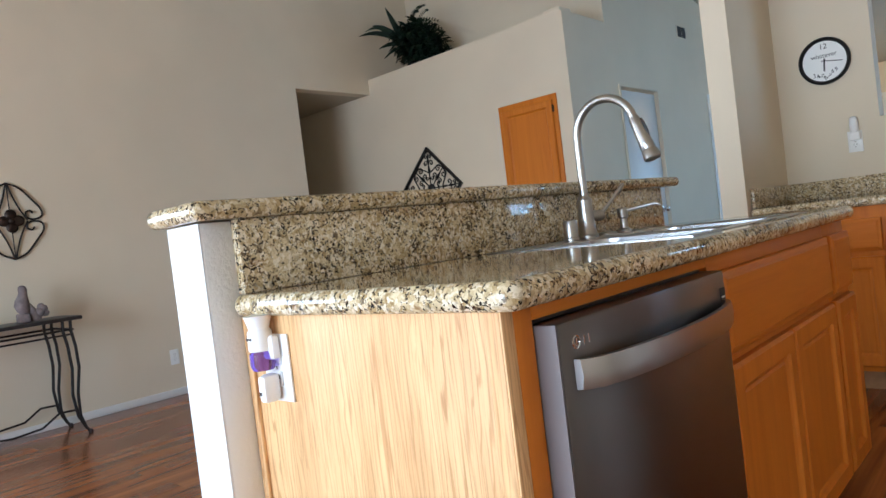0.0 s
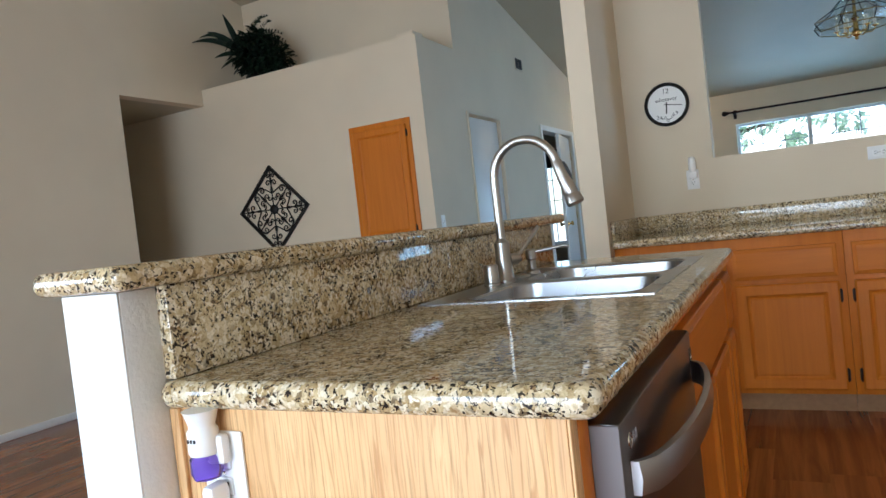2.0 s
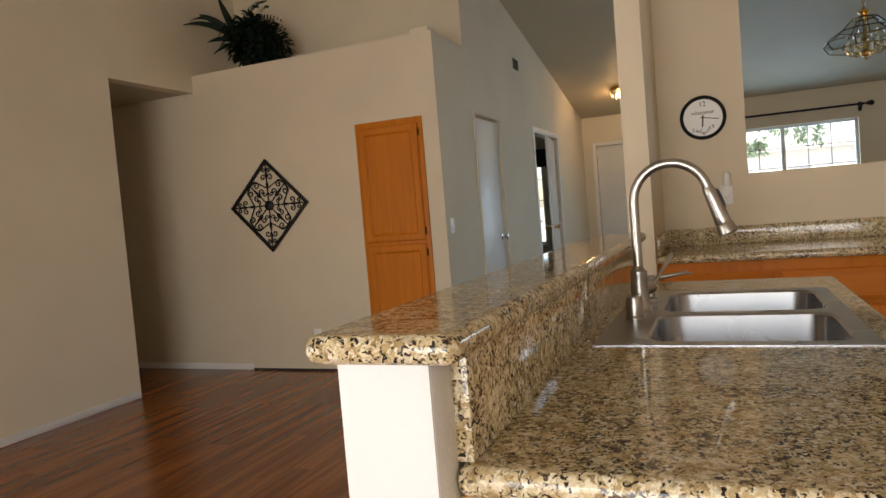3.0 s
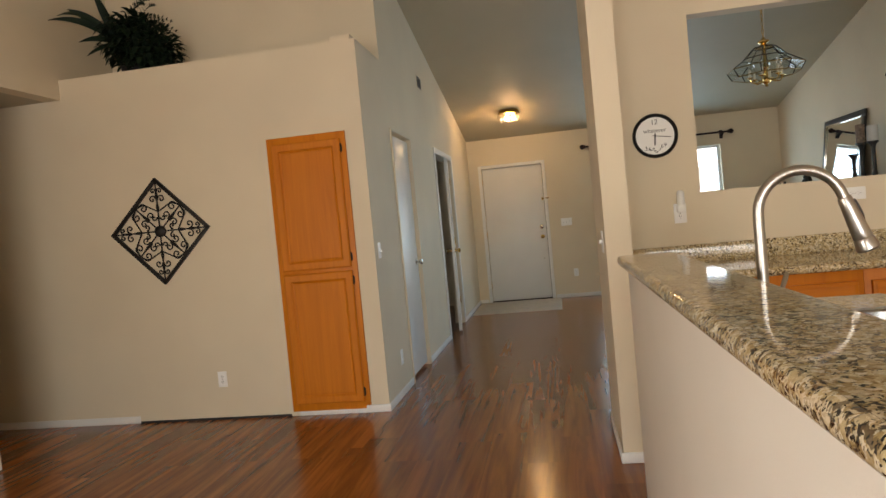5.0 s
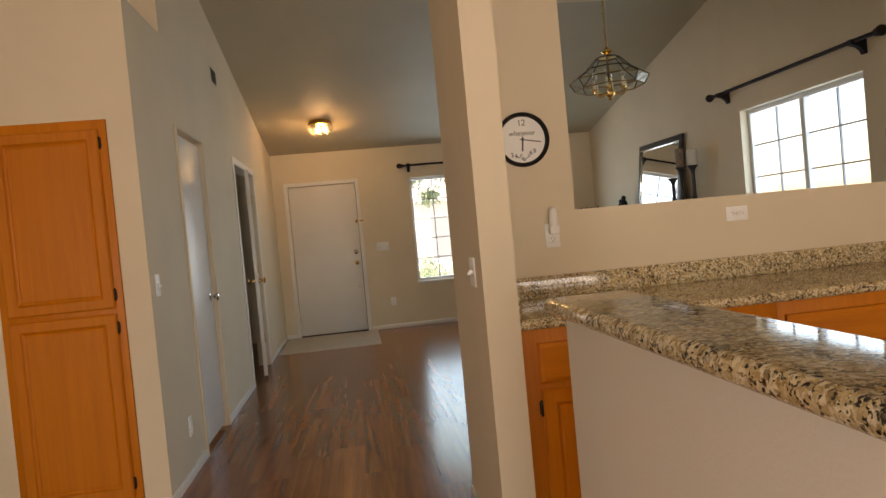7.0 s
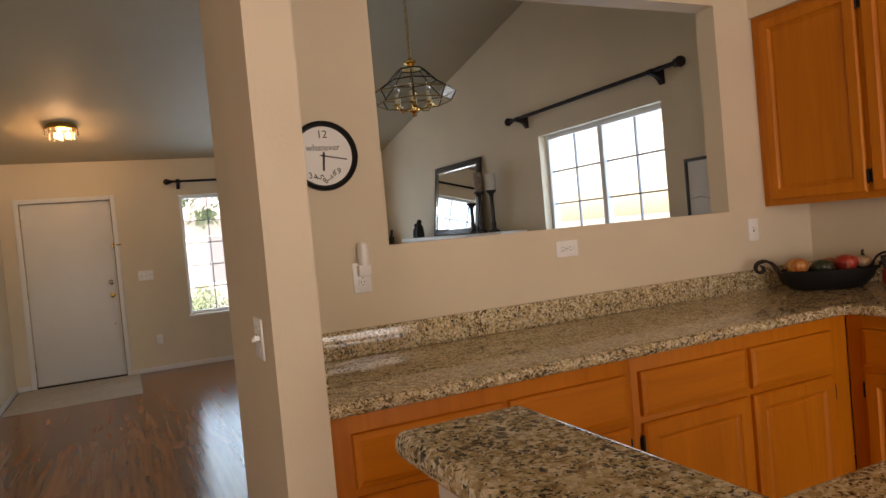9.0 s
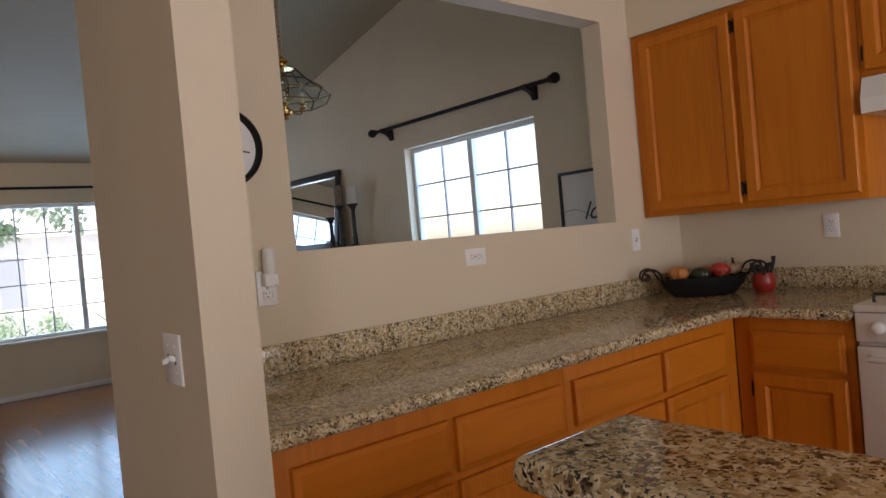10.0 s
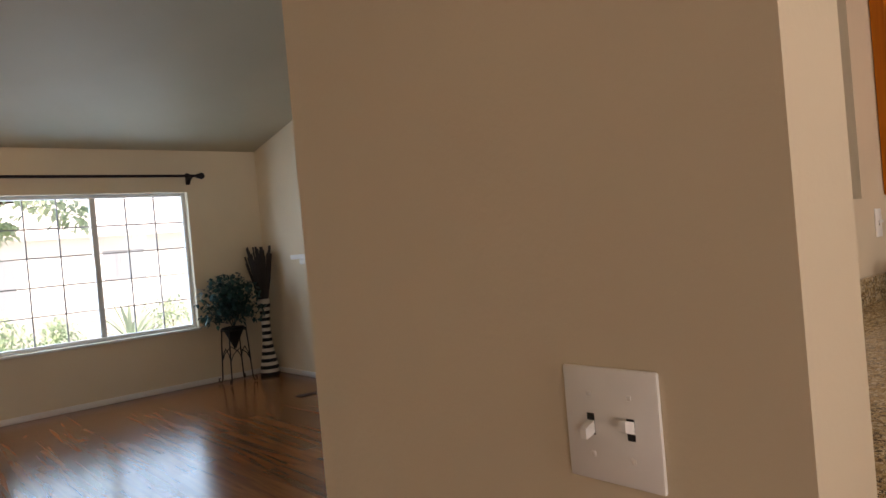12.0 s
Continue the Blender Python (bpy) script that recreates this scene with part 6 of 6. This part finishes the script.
def shrub(x, y, r0, h, seed, n=700):
    r = random.Random(seed)
    s = thing("shrub", (x, y, -0.25), "low green garden shrub under the window", "shrub", "front garden shrubs")
    bm = bmesh.new()
    for k in range(n):
        a, e, q = r.uniform(0, 6.28), r.uniform(-0.1, 1.5), r.uniform(0.55, 1.0)
        p = Vector((x + r0 * q * math.cos(a) * math.cos(e), y + r0 * q * math.sin(a) * math.cos(e), -0.25 + h * (0.15 + 0.85 * q * max(0, math.sin(e)))))
        d = Vector((r.uniform(-1, 1), r.uniform(-1, 1), r.uniform(-0.3, 1))).normalized() * 0.09
        leaf(bm, p, p + d, 0.02, 0.006, n=2)
    tagged(part("leaves", bm, CROWN, s), kind="stuff")
    part("stem", tube(bmesh.new(), [(x, y, -0.26), (x, y, h * 0.4)], [0.03, 0.012], 6), BARK, s)


shrub(-0.54, 13.7, 0.50, 1.05, 31, 1000)
shrub(0.15, 13.9, 0.46, 0.95, 32, 900)
shrub(1.9, 14.5, 0.6, 1.1, 33)
ag_ = thing("spiky_plant", (1.03, 13.7, -0.25), "spiky garden plant outside the window, paled for glare", "plant")
bm = bmesh.new()
r_ = random.Random(9)
for k in range(34):
    a, e = r_.uniform(0, 6.28), r_.uniform(0.25, 1.3)
    l = r_.uniform(0.6, 0.95)
    leaf(bm, (1.03, 13.7, 0.2), (1.03 + l * math.cos(a) * math.cos(e), 13.7 + l * math.sin(a) * math.cos(e), 0.2 + l * math.sin(e)), 0.025, 0.06, n=4)
part("leaves", bm, CROWN, ag_)
part("trunk", tube(bmesh.new(), [(1.03, 13.7, -0.26), (1.03, 13.7, 0.22)], [0.09, 0.07], 10), BARK, ag_)


def house(x0, x1, y0, y1, h, label, wins):
    hs = thing("house", ((x0 + x1) / 2, (y0 + y1) / 2, -0.25), label, "house", "neighbouring houses")
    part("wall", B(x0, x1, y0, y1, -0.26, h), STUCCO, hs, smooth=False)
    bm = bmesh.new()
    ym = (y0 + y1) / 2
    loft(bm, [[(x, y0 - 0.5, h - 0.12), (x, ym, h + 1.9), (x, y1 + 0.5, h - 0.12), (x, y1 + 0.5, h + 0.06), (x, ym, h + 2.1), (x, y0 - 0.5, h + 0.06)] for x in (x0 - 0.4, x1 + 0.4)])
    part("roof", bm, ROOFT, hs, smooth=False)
    for wx, wz, w, hh in wins:
        f = part("window", B(wx - w / 2 - 0.06, wx + w / 2 + 0.06, y0 - 0.05, y0 + 0.01, wz - 0.06, wz + hh + 0.06), VINYL, hs, smooth=False)
        part("pane", B(wx - w / 2, wx + w / 2, y0 - 0.06, y0 - 0.051, wz, wz + hh), MUNTIN, f, smooth=False)
    return hs


house(-7.5, 12.0, 33.0, 41.0, 2.8, "single-storey stucco house across the street", ((-4.5, 0.9, 1.6, 1.2), (-0.5, 0.9, 1.8, 1.2), (2.2, 0.0, 0.9, 2.0), (6.5, 0.9, 1.6, 1.2)))

# Board colour is raised towards white for glare, not age.
fe = thing("fence", (3.9, 6.0, -0.25), "wooden board fence beside the house, paled for glare", "fence")
pk = finish(B(-0.01, 0.01, -0.068, 0.068, 0, 1.42, 0.003), "fence_board", FENCEW, False)
for k in range(64):
    o = new("fence_board", pk)
    o.parent = fe
    o.location = (0.0, -4.6 + 0.143 * k, 0.02 * math.sin(k * 1.7))
for z in (0.3, 1.1):
    part("rail", B(3.915, 3.955, 1.3, 10.6, z - 0.25, z - 0.16), FENCEW, fe)
single("side_path", B(2.0, 3.6, -4.0, 12.0, -0.249, -0.22), CONCRETE, "pale concrete path beside the house", "path", kind="structure")

rg = thing("floor_register", (1.22, 9.03, 0.0), "small dark slotted floor register near the wall", "floor vent")
part("frame", B(1.07, 1.37, 8.97, 9.09, 0.0004, 0.004, 0.001), BRONZE, rg)
for k in range(8):
    part("slat", B(1.09 + 0.034 * k, 1.105 + 0.034 * k, 8.985, 9.075, 0.0035, 0.006), BRONZE, rg)


# ---- floor ----
single("floor_slab", B(-8.0, EAST, BACK, FRONT, -0.12, -0.008), UNDER, "dark underlay beneath the floor boards", "floor", kind="structure")
floor = thing("floor", (0, 0, 0), "glossy red-brown walnut laminate boards running to the front door", "floor", kind="structure")
rnd = random.Random(5)
BW, BL = 0.192, 1.22
bm0 = B(0, BW, 0, BL, -0.008, 0)
board_mesh = finish(bm0, "floor_board", BOARD, False)
rest = bmesh.new()
n_single = 0
col = 0
x = -8.0
while x < EAST - 0.001:
    y = BACK - rnd.random() * BL
    while y < FRONT:
        y0, y1 = max(y, BACK), min(y + BL, FRONT)
        whole = y >= BACK and y + BL <= FRONT and x + BW <= EAST
        near = -4.75 < x < -1.35 and 1.2 < y < 10.0
        if whole and near and n_single < 300:
            o = new("floor_board", board_mesh)
            o.parent = floor
            o.location = (x, y, 0)
            n_single += 1
        elif y1 - y0 > 0.004:
            box(rest, x, min(x + BW, EAST), y0, y1, -0.008, 0)
        y += BL
    x += BW
o = new("floor_boards", finish(rest, "floor_boards", BOARDS, False))
o.parent = floor
tagged(o, kind="stuff")
